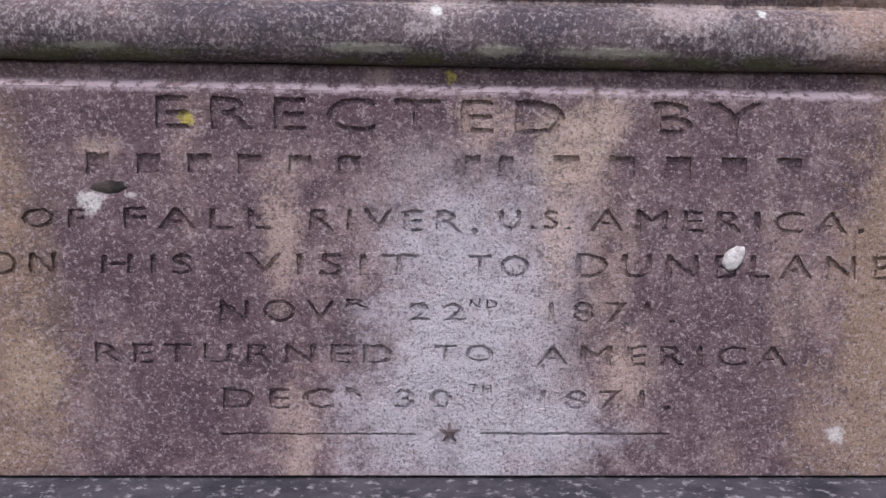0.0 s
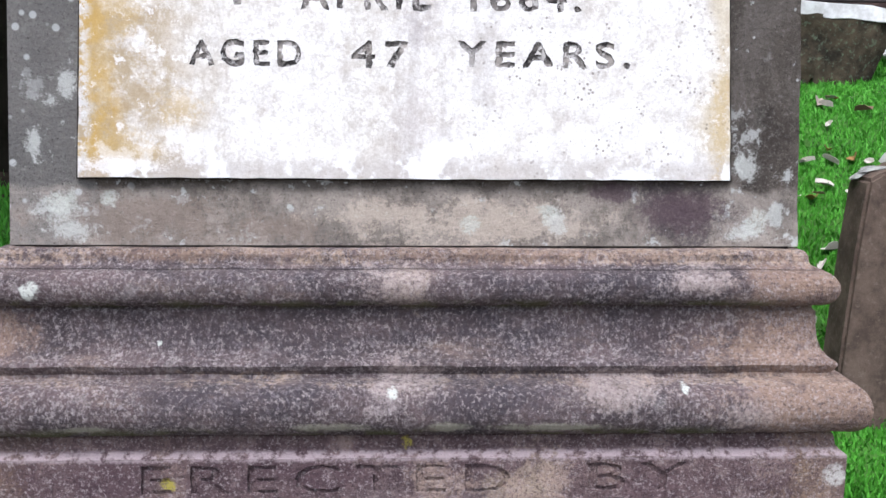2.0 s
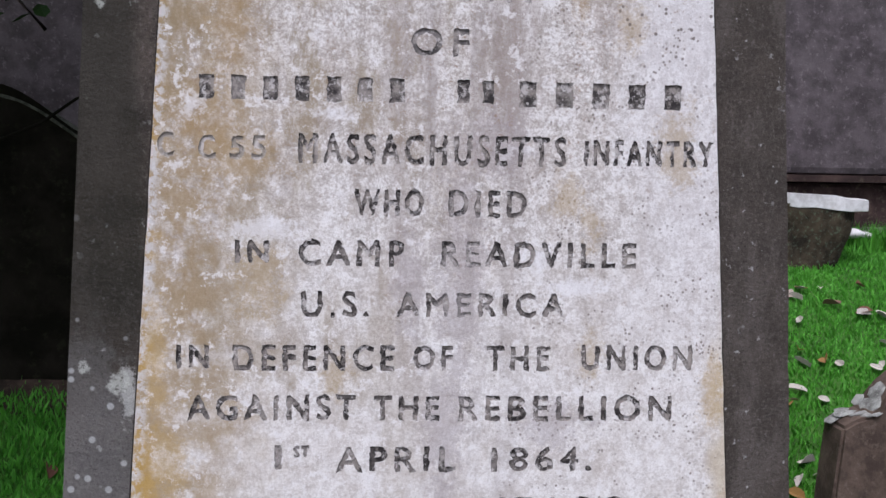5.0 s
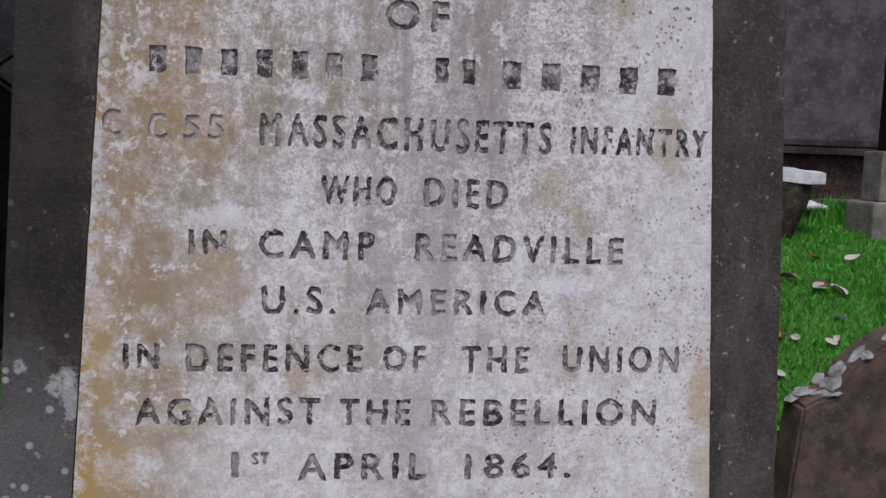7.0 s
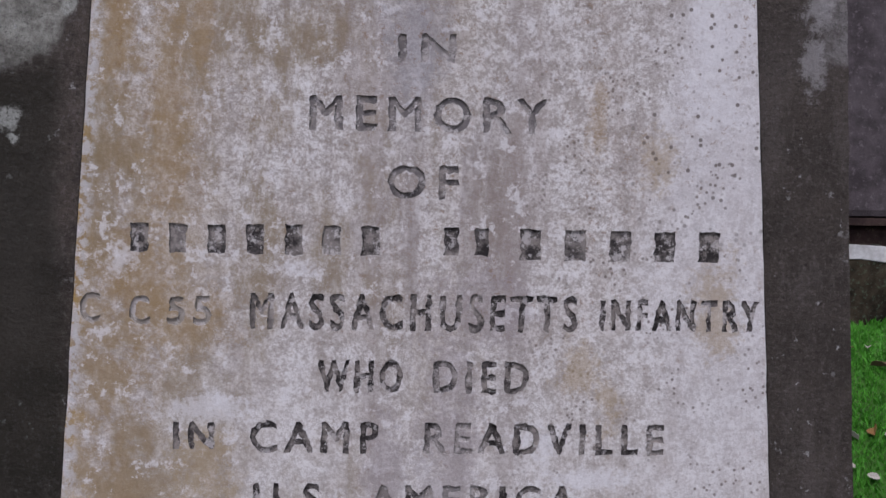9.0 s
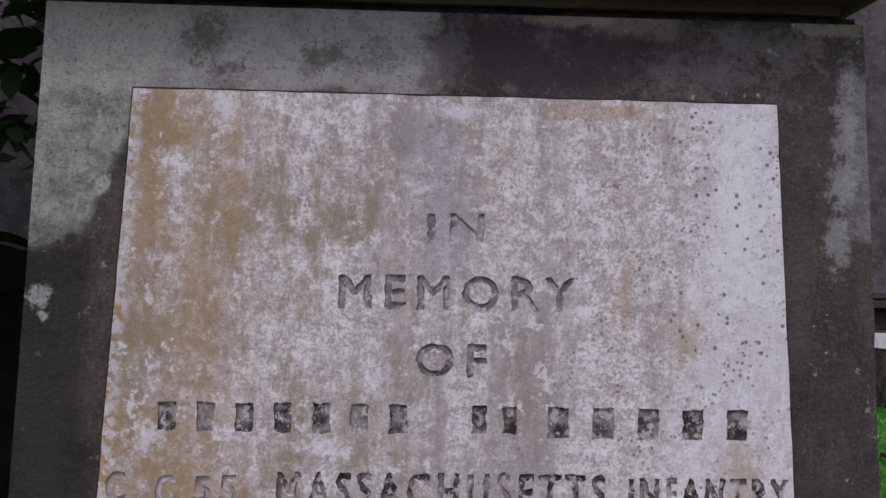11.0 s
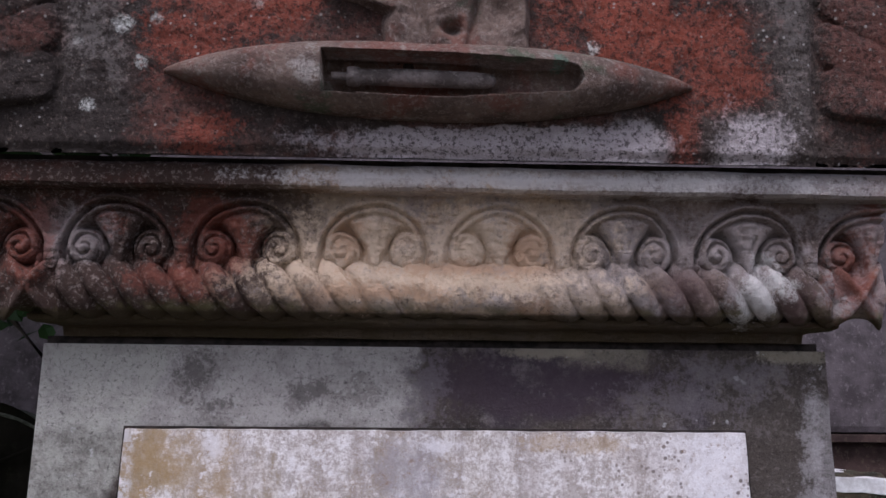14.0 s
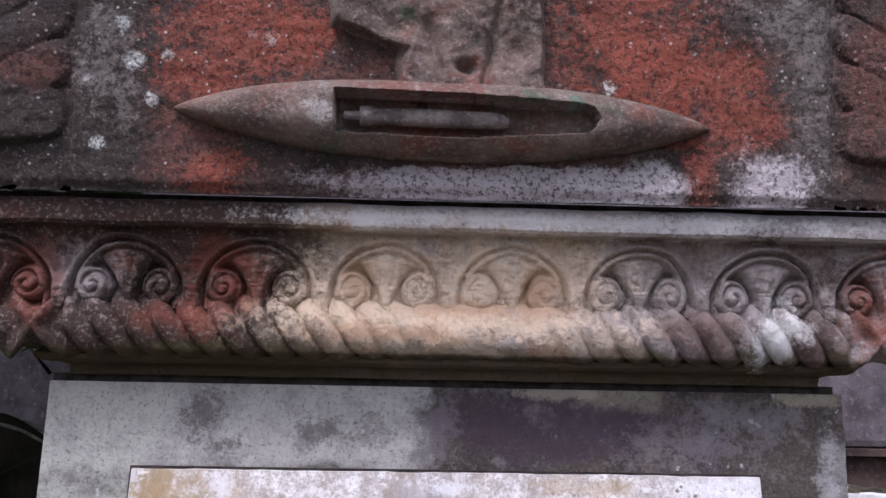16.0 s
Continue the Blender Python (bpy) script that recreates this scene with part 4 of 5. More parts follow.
PEDESTAL_WORDS = [
    ("ERECTED", -0.251, 0.098, 0.518, 0.547),
    ("BY", 0.175, 0.269, 0.519, 0.548),
    *bars(-0.317, -0.072, 0.477, 0.5, 6),
    *bars(0.009, 0.058, 0.477, 0.502, 2),
    *bars(0.083, 0.315, 0.477, 0.503, 5),
    ("OF", -0.368, -0.315, 0.432, 0.449),
    ("FALL", -0.281, -0.155, 0.432, 0.451),
    ("RIVER,", -0.122, 0.025, 0.432, 0.451),
    ("U.S.", 0.044, 0.107, 0.435, 0.452),
    ("AMERICA.", 0.124, 0.369, 0.434, 0.453),
    ("ON", -0.401, -0.341, 0.391, 0.411),
    ("HIS", -0.302, -0.224, 0.392, 0.410),
    ("VISIT", -0.178, -0.029, 0.392, 0.412),
    ("TO", 0.018, 0.071, 0.392, 0.412),
    ("DUNBLANE", 0.113, 0.397, 0.392, 0.414),
]
PEDESTAL_WORDS += [
    ("NOV", -0.201, -0.101, 0.350, 0.370),
    ("R", -0.090, -0.071, 0.363, 0.371),
    ("22", -0.035, 0.016, 0.352, 0.368),
    ("ND", 0.019, 0.044, 0.364, 0.371),
    ("1871.", 0.090, 0.204, 0.351, 0.370),
    ("RETURNED", -0.311, -0.048, 0.312, 0.330),
    ("TO", -0.011, 0.041, 0.314, 0.330),
    ("AMERICA", 0.080, 0.310, 0.311, 0.330),
    ("DEC", -0.200, -0.102, 0.270, 0.289),
    ("R", -0.091, -0.076, 0.282, 0.290),
    ("30", -0.046, 0.005, 0.271, 0.288),
    ("TH", 0.020, 0.040, 0.285, 0.293),
    ("1871.", 0.085, 0.204, 0.270, 0.288),
    ("-", -0.201, -0.028, 0.245, 0.247),
    ("-", 0.031, 0.205, 0.245, 0.248),
]


# ---- the monument ----
def build_monument():
    mon = thing("grave_monument", (0, 0.36, 0), "tall carved sandstone grave monument with inscribed white marble tablet", "monument")
    front, back, hw = 0.003, 0.72, 0.381

    base = [(0.10, 0.203), (0.118, 0.199), (0.125, 0.188), (0.125, 0.10), (0.13, -0.05)]
    part("base_block", sweep(base, hw, front, back, 0.003, 60, 16, 14), BASE, mon, "dark lichen-speckled base stone")
    part("base_joint", sweep([(0.038, 0.2075), (0.038, 0.2028)], hw, front, back, 0.0), JOINT_SHADE, mon, "black open joint")

    # pedestal: sides and top by a sweep without the lettered face, which the cut plate fills
    bm = sweep([(0.030, 0.574), (0.034, 0.571), (0.0355, 0.566), (0.036, 0.5605), (0.0385, 0.5575), (0.045, 0.5525)], hw, front, back, 0.0010, 110, 24, 30, cap=False)
    part("neck_band", bm, PEDESTAL, mon, "recessed band with a highlight painted along its edge")
    y0, hp = front - 0.045, hw + 0.045
    plate, cut = cut_plate([(-hp, 0.2065), (hp, 0.2065), (hp, 0.5525), (-hp, 0.5525)], y0, 0.0036, PEDESTAL_WORDS, 0.0016)
    for p, q in (((-hp, y0), (-hp, back + 0.045)), ((-hp, back + 0.045), (hp, back + 0.045)), ((hp, back + 0.045), (hp, y0))):
        vs = [plate.verts.new((x, y, z)) for (x, y), z in ((p, 0.2065), (q, 0.2065), (q, 0.5525), (p, 0.5525))]
        plate.faces.new(vs)
    ped = part("pedestal", plate, PEDESTAL, mon, "purple-brown stained sandstone block with cut lettering")
    put_words(cut, PEDESTAL, ped, "worn incised capitals")
    bm = bmesh.new()
    for ang in range(5):
        t = ang * math.tau / 5
        bmesh.ops.create_cone(bm, cap_ends=True, segments=5, radius1=0.0025, radius2=0.0006, depth=0.010,
                              matrix=Matrix.Translation((0.003 + 0.005 * math.sin(t), y0 - 0.0004, 0.2475 + 0.005 * math.cos(t))) @ Matrix.Rotation(t, 4, "Y"))
    part("star", bm, CUT_SHADE, ped, "small star ornament coloured as if shaded in its cuts")
    bm = bmesh.new()
    bmesh.ops.create_icosphere(bm, subdivisions=3, radius=1.0)
    for v in bm.verts:
        p = v.co.copy()
        k = 1 + 0.25 * nz(p.x, p.y, p.z, 1.7)
        v.co = Vector((0.254 + p.x * 0.0095 * k + 0.003 * p.z, y0 - 0.001 + p.y * 0.004, 0.411 + p.z * 0.0105 * k))
    part("chip", bm, CHIP, ped, "pale shell-like crust stuck on the stone")
    # nothing is hollowed here: a flat dark blob gives the hollow's shade
    bm = bmesh.new()
    bmesh.ops.create_icosphere(bm, subdivisions=3, radius=1.0)
    for v in bm.verts:
        p = v.co.copy()
        k = 1 + 0.4 * nz(p.x, p.y, p.z, 1.9)
        v.co = Vector((-0.292 + p.x * 0.017 * k, y0 + 0.0004 + p.y * 0.0012, 0.468 + p.z * 0.0055 * k))
    part("hole_shade", bm, JOINT_SHADE, ped, "flat dark blob painting the shade of a spalled hollow")

    mould = [(-0.002, 0.7475), (0.006, 0.747), (0.0085, 0.743), (0.009, 0.737), (0.011, 0.7335), (0.016, 0.7305)]
    mould += arc(0.014, 0.7300, 0.013, 0.6950, 0.019, 12)
    mould += [(0.013, 0.692), (0.016, 0.689), (0.0165, 0.675), (0.018, 0.662), (0.021, 0.653), (0.026, 0.6465), (0.033, 0.643), (0.0345, 0.640), (0.032, 0.635), (0.029, 0.631), (0.0305, 0.6275)]
    mould += arc(0.034, 0.6270, 0.033, 0.5745, 0.027, 14)
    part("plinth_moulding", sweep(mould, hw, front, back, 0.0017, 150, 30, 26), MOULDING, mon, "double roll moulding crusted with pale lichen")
    part("joint", sweep([(-0.006, 0.7505), (-0.006, 0.747)], hw, front, back, 0.0), JOINT_SHADE, mon, "dark mortar joint")

    # die, tapering upwards
    bm = bmesh.new()
    rows = span(0.7495, 1.684, 46)
    rings = []
    for z in rows:
        h = 0.3815 - (z - 0.7495) * 0.0495
        ring = [(-h + 2 * h * i / 40, 0.008, 0, -1) for i in range(40)] + [(h, 0.008 + 0.70 * i / 10, 1, 0) for i in range(10)]
        ring += [(h - 2 * h * i / 8, 0.708, 0, 1) for i in range(8)] + [(-h, 0.708 - 0.70 * i / 10, -1, 0) for i in range(10)]
        rings.append([bm.verts.new((x + ax * 0.0016 * nz(x, y, z, 30) + 0.002, y + ay * 0.0008 * nz(x, y, z, 22), z)) for x, y, ax, ay in ring])
    for r1, r2 in zip(rings, rings[1:]):
        for i in range(len(r1)):
            j = (i + 1) % len(r1)
            bm.faces.new((r1[i], r1[j], r2[j], r2[i]))
    bm.faces.new(rings[0][::-1]), bm.faces.new(rings[-1])
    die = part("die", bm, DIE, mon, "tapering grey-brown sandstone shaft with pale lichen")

    # tablet
    corners = [(-0.31, 0.815), (0.31, 0.815), (0.262, 1.614), (-0.26, 1.614)]
    edge = []
    for (ax, az), (bx, bz) in zip(corners, corners[1:] + corners[:1]):
        n = 40
        for i in range(n):
            f = i / n
            x, z = ax + (bx - ax) * f, az + (bz - az) * f
            k = 0.0010 * nz(x, 1, z, 45) if 0 < i else 0
            edge.append((x + k, z + k))
    plate, cut = cut_plate(edge, 0.0, 0.0018, TABLET_WORDS, 0.0017, 0.0010)
    n = len(edge)
    outer = [plate.verts.new((x, 0.0, z)) for x, z in edge]
    inner = [plate.verts.new((x, 0.012, z)) for x, z in edge]
    for i in range(n):
        j = (i + 1) % n
        plate.faces.new((outer[j], outer[i], inner[i], inner[j]))
    tab = part("tablet", plate, MARBLE, mon, "white marble tablet stained ochre and grey")
    put_words(cut, LEAD, tab, "dark worn capital lettering")
    bm = bmesh.new()
    wide = [(x * 1.009, 1.2145 + (z - 1.2145) * 1.005) for x, z in corners]
    fr = [bm.verts.new((x, 0.0045, z)) for x, z in wide]
    bk = [bm.verts.new((x, 0.0105, z)) for x, z in wide]
    bm.faces.new(fr)
    for i in range(4):
        bm.faces.new((fr[(i + 1) % 4], fr[i], bk[i], bk[(i + 1) % 4]))
    part("tablet_bed", bm, JOINT_SHADE, die, "dark bedding joint round the tablet")

    build_cornice(mon)
    build_pediment(mon)
    return mon


# ---- cornice: bed bead, rope, scrolls and top strip ----
def rope_front(x, v):
    """The rope moulding's surface: x along, v from 0 below to 1 above."""
    ang = math.pi * (v * 1.08 - 0.04)
    worn = 1 - 0.93 * bell(x - 0.030, 0.110)
    pitch = 0.0245
    ph = x / pitch + v * 1.67
    if abs(x - 0.008) > 0.318:
        q, lean = abs(x - 0.008) - 0.340, (v - 0.48) * 0.060
        strand = 0.25 + 1.0 * max(bell(q - lean, 0.0065), bell(q + lean, 0.0065))
    else:
        strand = abs(math.sin(math.pi * ph)) ** 0.55
    r = 0.0240 + worn * 0.0115 * (strand - 0.7) + 0.0016 * nz(x, v * 0.06, 0, 60) + 0.0011 * nz(x, v * 0.06, 2, 170)
    return Vector((x, -0.0165 - r * math.sin(ang) * 0.98, 1.7312 - r * math.cos(ang) * 0.98))


def scroll_height(x, v):
    """Height of the carved band: ribbon arches that curl into volutes, with a fan between them."""
    pitch = 0.104
    k = round((x - 0.0485) / pitch)
    u = x - 0.0485 - k * pitch + 0.0016 * nz(x, v * 0.06, 4, 34)
    w = v * 0.064 - 0.0095 + 0.0014 * nz(x, v * 0.06, 8, 38)
    worn = bell(x - 0.02, 0.15)
    keep = 1.32 - 0.68 * worn
    up = max(0.0, w - 0.006)
    d = math.hypot(u / 0.0500, up / 0.0450)
    h = 0.0062 * bell(d - 0.94, 0.062) + 0.0056 * bell(d - 0.79, 0.058) - 0.0030 * bell(d - 0.865, 0.024)
    h += 0.0075 * bell(abs(u) - 0.052, 0.0040) * max(0.0, 1 - up / 0.03)
    for s in (-1, 1):
        du, dw = u - s * 0.0265, w - 0.0080
        r = math.hypot(du, dw * 0.92)
        turn = math.atan2(dw, du * s) / math.tau
        if r < 0.0150:
            h = max(h, 0.0085 * math.sqrt(1 - (r / 0.0152) ** 2) ** 0.7)
            h -= (0.0036 - 0.0022 * worn) * bell((r / 0.0078 - turn + 0.5) % 1.0 - 0.5, 0.15) * min(1.0, r / 0.004)
        h -= 0.0034 * bell(r - 0.0160, 0.0018) * (1.0 if du * s < 0.004 else 0.3)
    if d < 0.72:
        h = min(h, 0.0085) - 0.0022 * min(1.0, (0.72 - d) / 0.08) * min(1.0, up / 0.012)
    # the fan: a stem that flares into three lobes under the arch
    wide = 0.0050 + 0.0180 * min(1.0, max(0.0, (w + 0.002) / 0.034)) ** 1.5
    if abs(u) < wide and d < 0.74:
        q = abs(u) / wide
        lobes = 0.72 + 0.28 * abs(math.cos(1.5 * math.pi * q)) if w > 0.012 else 1.0
        h = max(h, (0.0078 * (1 - q ** 4) * lobes) * min(1.0, (0.74 - d) / 0.10))
    rough = 0.0015 * nz(x, v * 0.06, 5, 80) + 0.0010 * nz(x, v * 0.06, 6, 190)
    return (h + 0.0012) * keep + rough


def build_cornice(mon):
    def scrolls(x, v):
        y = -0.024 - 0.013 * v ** 2.4 - 1.15 * scroll_height(x, v) - 0.0012 * nz(x, v, 3, 50) - 0.0008 * nz(x, v * 0.06, 1, 170)
        return Vector((x, y, 1.7440 + 0.0640 * v))

    # core behind the carved fronts, with plain returns
    core = [(0.012, 1.8300), (0.054, 1.8295), (0.059, 1.8265), (0.061, 1.8180), (0.060, 1.8110), (0.056, 1.8085), (0.032, 1.8070), (0.018, 1.790), (0.014, 1.7545)]
    core += arc(0.014, 1.7535, 0.012, 1.7120, 0.020, 9)
    core += [(0.008, 1.7105), (-0.01, 1.7085)]
    bead = [(0.008, 1.7125), (0.017, 1.7110), (0.0215, 1.7075), (0.0205, 1.7035), (0.015, 1.7010), (0.004, 1.7000), (-0.001, 1.6985), (-0.002, 1.6905)]
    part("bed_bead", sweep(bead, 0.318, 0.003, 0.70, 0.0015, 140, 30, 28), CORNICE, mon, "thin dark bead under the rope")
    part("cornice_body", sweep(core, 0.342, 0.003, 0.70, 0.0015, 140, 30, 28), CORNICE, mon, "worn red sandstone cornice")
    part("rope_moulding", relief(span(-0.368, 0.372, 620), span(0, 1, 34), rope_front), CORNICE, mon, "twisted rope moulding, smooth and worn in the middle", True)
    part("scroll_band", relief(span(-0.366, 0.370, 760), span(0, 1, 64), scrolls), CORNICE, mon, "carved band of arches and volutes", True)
    # black strip for the joint, also holding the shade beneath the bead
    part("shadow_joint", sweep([(-0.012, 1.6905), (-0.012, 1.6835)], 0.345, 0.003, 0.70, 0.0), JOINT_SHADE, mon, "dark joint and painted shade below the cornice")


# ---- pediment with its carvings ----
def wing_height(x, z):
    """Overlapping carved leaf lobes on the ends."""
    s, edge = (-1, 0.304) if x < 0 else (1, 0.302)
    d = abs(x) - edge
    if d < 0:
        return 0.0
    h = -0.004
    for k, z0 in enumerate((1.893, 1.936, 1.979, 2.022)):
        c = z0 - d * (0.12, 0.5, 0.65, 0.75)[k]
        q = (z - c) / 0.0205
        if abs(q) < 1:
            tip = 1 - math.exp(-((d - 0.002) / 0.012)) if d > 0.002 else 0
            lobe = math.sqrt(1 - abs(q) ** 3)
            if lobe * 0.020 > 0.0205 * (1 - tip) * 1.0:
                h = max(h, 0.009 * lobe ** 0.6 * tip)
    return h


def build_pediment(mon):
    face = -0.075
    bm = bmesh.new()
    outline = [(-0.45, 1.8318), (0.45, 1.8318), (0.45, 2.02), (0.40, 2.10), (0.22, 2.19), (0.0, 2.26), (-0.22, 2.19), (-0.40, 2.10), (-0.45, 2.02)]
    f1 = bm.faces.new([bm.verts.new((x, face + 0.008, z)) for x, z in outline])
    bmesh.ops.solidify(bm, geom=[f1], thickness=-0.72)
    bmesh.ops.recalc_face_normals(bm, faces=bm.faces)
    ped = part("pediment", bm, PEDIMENT, mon, "red and grey lichened gabled top stone")
    # dark strip: the shadow line under the top stone, put in as colour
    part("top_joint_shade", sweep([(0.050, 1.8342), (0.050, 1.8290)], 0.342, 0.003, 0.70, 0.0), JOINT_SHADE, mon, "dark joint line with shade painted in, below the top stone")

    def front(x, z):
        h = wing_height(x, z) + 0.0026 * nz(x, 0, z, 26) + 0.0016 * nz(x, 3, z, 80) + 0.0008 * nz(x, 3, z, 190)
        groove = -0.004 * (bell(x + 0.302, 0.0025) + bell(x - 0.300, 0.0025))
        low = 0.004 * max(0.0, min(1.0, (1.840 - z) / 0.006))
        return Vector((x, face - h - groove + low, z))

    part("carved_face", relief(span(-0.45, 0.45, 460), span(1.8318, 2.045, 150), front), PEDIMENT, ped, "rough carved face with leaf lobes at the ends", True)

    # weaver's shuttle
    cx, cz, half, tilt = -0.0115, 1.8950, 0.2105, -0.012

    def hull(u, v):
        """u from -1 to 1 along, v from -1 to 1 upwards."""
        a = abs(u)
        hh = 0.0300 * (1 - a ** 2.7) ** 0.95 + 0.0012
        x, z = cx + u * half, cz + v * hh + tilt * u * half - 0.004 * (1 - a)
        bulge = (0.035 * (1 - a ** 3.0) ** 0.7 + 0.0015) * max(0.0, 1 - abs(v) ** 2.6) ** 0.55
        px, pz = u * half, v * hh
        left, right = -0.0845, 0.1165
        if left < px < right:
            hz = 0.0165 if px < 0.02 else 0.0165 - 0.006 * (px - 0.02) / 0.095
            if px > right - 0.012:
                hz *= math.sqrt(max(0.0, 1 - ((px - right + 0.012) / 0.012) ** 2))
            if abs(pz + 0.001) < hz:
                floor = 0.002 if px < 0.06 else 0.002 + 0.010 * (px - 0.06) / 0.055
                bulge = min(bulge, floor)
        return Vector((x, face - bulge - 0.0007 * nz(x, 2, z, 70), z))

    us = [-1 + 2 * i / 420 for i in range(421)]
    sh = part("shuttle", relief(us, span(-1, 1, 72), hull), CARVING, ped, "carved weaver's shuttle standing proud", True)
    bm = bmesh.new()
    prev = None
    path = [(-0.078, 0.0030), (-0.066, 0.0034), (-0.0655, 0.0075), (-0.060, 0.0082), (-0.056, 0.0078), (-0.0555, 0.0062), (-0.02, 0.0072), (0.03, 0.0068), (0.044, 0.0060), (0.049, 0.0045), (0.051, 0.001)]
    for px, r in path:
        ring = [bm.verts.new((cx + px, face - 0.0135 + r * math.cos(t) * 0.95, cz - 0.0035 + tilt * px + r * math.sin(t) + 0.0005 * nz(px, t, 0, 60))) for t in [math.tau * i / 16 for i in range(16)]]
        if prev:
            for i in range(16):
                bm.faces.new((prev[i], prev[(i + 1) % 16], ring[(i + 1) % 16], ring[i]))
        prev = ring
    part("bobbin", bm, BOBBIN, sh, "carved bobbin lying in the shuttle", True)

    # broken carving above the shuttle
    def lump(x, z):
        left = -0.050 - 0.055 * max(0.0, min(1.0, (z - 1.948) / 0.02)) + 0.006 * nz(x, 1, z, 40)
        right = 0.068 - 0.004 * nz(0, 4, z, 40)
        inside = min(1.0, max(0.0, (x - left) / 0.008)) * min(1.0, max(0.0, (right - x) / 0.006))
        h = 0.017 + 0.011 * nz(x, 7, z * 0.7, 26) + 0.0035 * nz(x, 9, z, 70) + 0.0015 * nz(x, 5, z, 170)
        h -= 0.014 * bell(math.hypot(x - 0.004, (z - 1.934) * 1.6), 0.008)
        h -= 0.007 * bell(x - 0.020 - (z - 1.93) * 0.2, 0.0035)
        h -= 0.007 * bell(x + 0.016 + (z - 1.93) * 0.3, 0.004)
        return Vector((x, face + 0.002 - max(0.0, inside * h), z))

    part("carved_ornament", relief(span(-0.135, 0.085, 150), span(1.917, 2.07, 110), lump), CARVING, ped, "broken worn carving above the shuttle", True)


# ---- ground, wall and the churchyard behind ----
BANK = [(-400.0, 0.0), (0.2, 0.0), (0.9, 0.06), (1.3, 0.20), (1.7, 0.44), (2.05, 0.67), (2.4, 0.83), (2.8, 0.95), (3.4, 1.04), (400.0, 1.04)]


def ground_z(x, y):
    for (y0, z0), (y1, z1) in zip(BANK, BANK[1:]):
        if y <= y1:
            z = z0 + (z1 - z0) * (y - y0) / (y1 - y0)
            break
    return z + 0.02 * nz(x, y, 0, 1.3) * (1 if abs(x) < 20 and abs(y) < 20 else 0)


def build_ground():
    xs = sorted({round(s * (0.05 * i + 0.000045 * i ** 3.6), 3) for i in range(75) for s in (-1, 1)})
    ys = sorted({round(1.6 + s * (0.05 * i + 0.000045 * i ** 3.6), 3) for i in range(75) for s in (-1, 1)})
    g = new("ground", mesh_of("ground", relief(xs, ys, lambda x, y: Vector((x, y, ground_z(x, y)))), TURF, True))
    tagged(g, "grassy churchyard ground rising to the church wall", "ground", kind="structure")


def build_grass():
    rng = random.Random(4)
    verts, faces = [], []

    def blade(x, y, tall):
        z = ground_z(x, y) - 0.004
        a, lean = rng.uniform(0, math.tau), rng.uniform(0.1, 0.8) * tall
        w = rng.uniform(0.0022, 0.0048)
        dx, dy = math.cos(a), math.sin(a)
        b = rng.uniform(0, math.tau)
        lx, ly = lean * math.cos(b), lean * math.sin(b)
        i = len(verts)
        verts.extend([(x - dx * w, y - dy * w, z), (x + dx * w, y + dy * w, z), (x + dx * w * 0.7 + lx * 0.4, y + dy * w * 0.7 + ly * 0.4, z + tall * 0.6), (x - dx * w * 0.7 + lx * 0.4, y - dy * w * 0.7 + ly * 0.4, z + tall * 0.6), (x + lx, y + ly, z + tall)])
        faces.extend([(i, i + 1, i + 2, i + 3), (i + 3, i + 2, i + 4)])

    for _ in range(52000):
        y = rng.uniform(0.75, 3.36)
        d = y + 0.95
        x = rng.uniform(0.30, 0.66) * d
        blade(x, y, rng.uniform(0.010, 0.027) * (1.0 + 0.5 * nz(x, y, 0, 5)))
    for _ in range(15000):
        y = rng.uniform(0.9, 1.95)
        d = y + 0.95
        x = -rng.uniform(0.30, 0.62) * d
        blade(x, y, rng.uniform(0.015, 0.045))
    for _ in range(26000):
        x, y = rng.uniform(-3.6, 3.6), rng.uniform(0.85, 3.3)
        if y < 2.7 or x > 0:
            blade(x, y, rng.uniform(0.014, 0.036))
    for _ in range(2500):
        x, y = rng.uniform(1.5, 2.6), rng.uniform(3.05, 3.35)
        blade(x, y, rng.uniform(0.04, 0.13))
    me = bpy.data.meshes.new("grass")
    me.from_pydata(verts, [], faces)
    me.materials.append(GRASS)
    tagged(new("grass", me), "short bright green lawn grass", "grass", kind="stuff")
    soil = relief(span(-2.1, -0.35, 50), span(1.80, 2.75, 40), lambda x, y: Vector((x, y, ground_z(x, y) + 0.012 + 0.02 * nz(x, y, 2, 9) - 0.04 * max(0, abs((y - 2.27) / 0.47) ** 6))))
    tagged(new("soil_bed", mesh_of("soil_bed", soil, SOIL, True)), "bare dark soil at the headstone's foot", "soil", kind="structure")


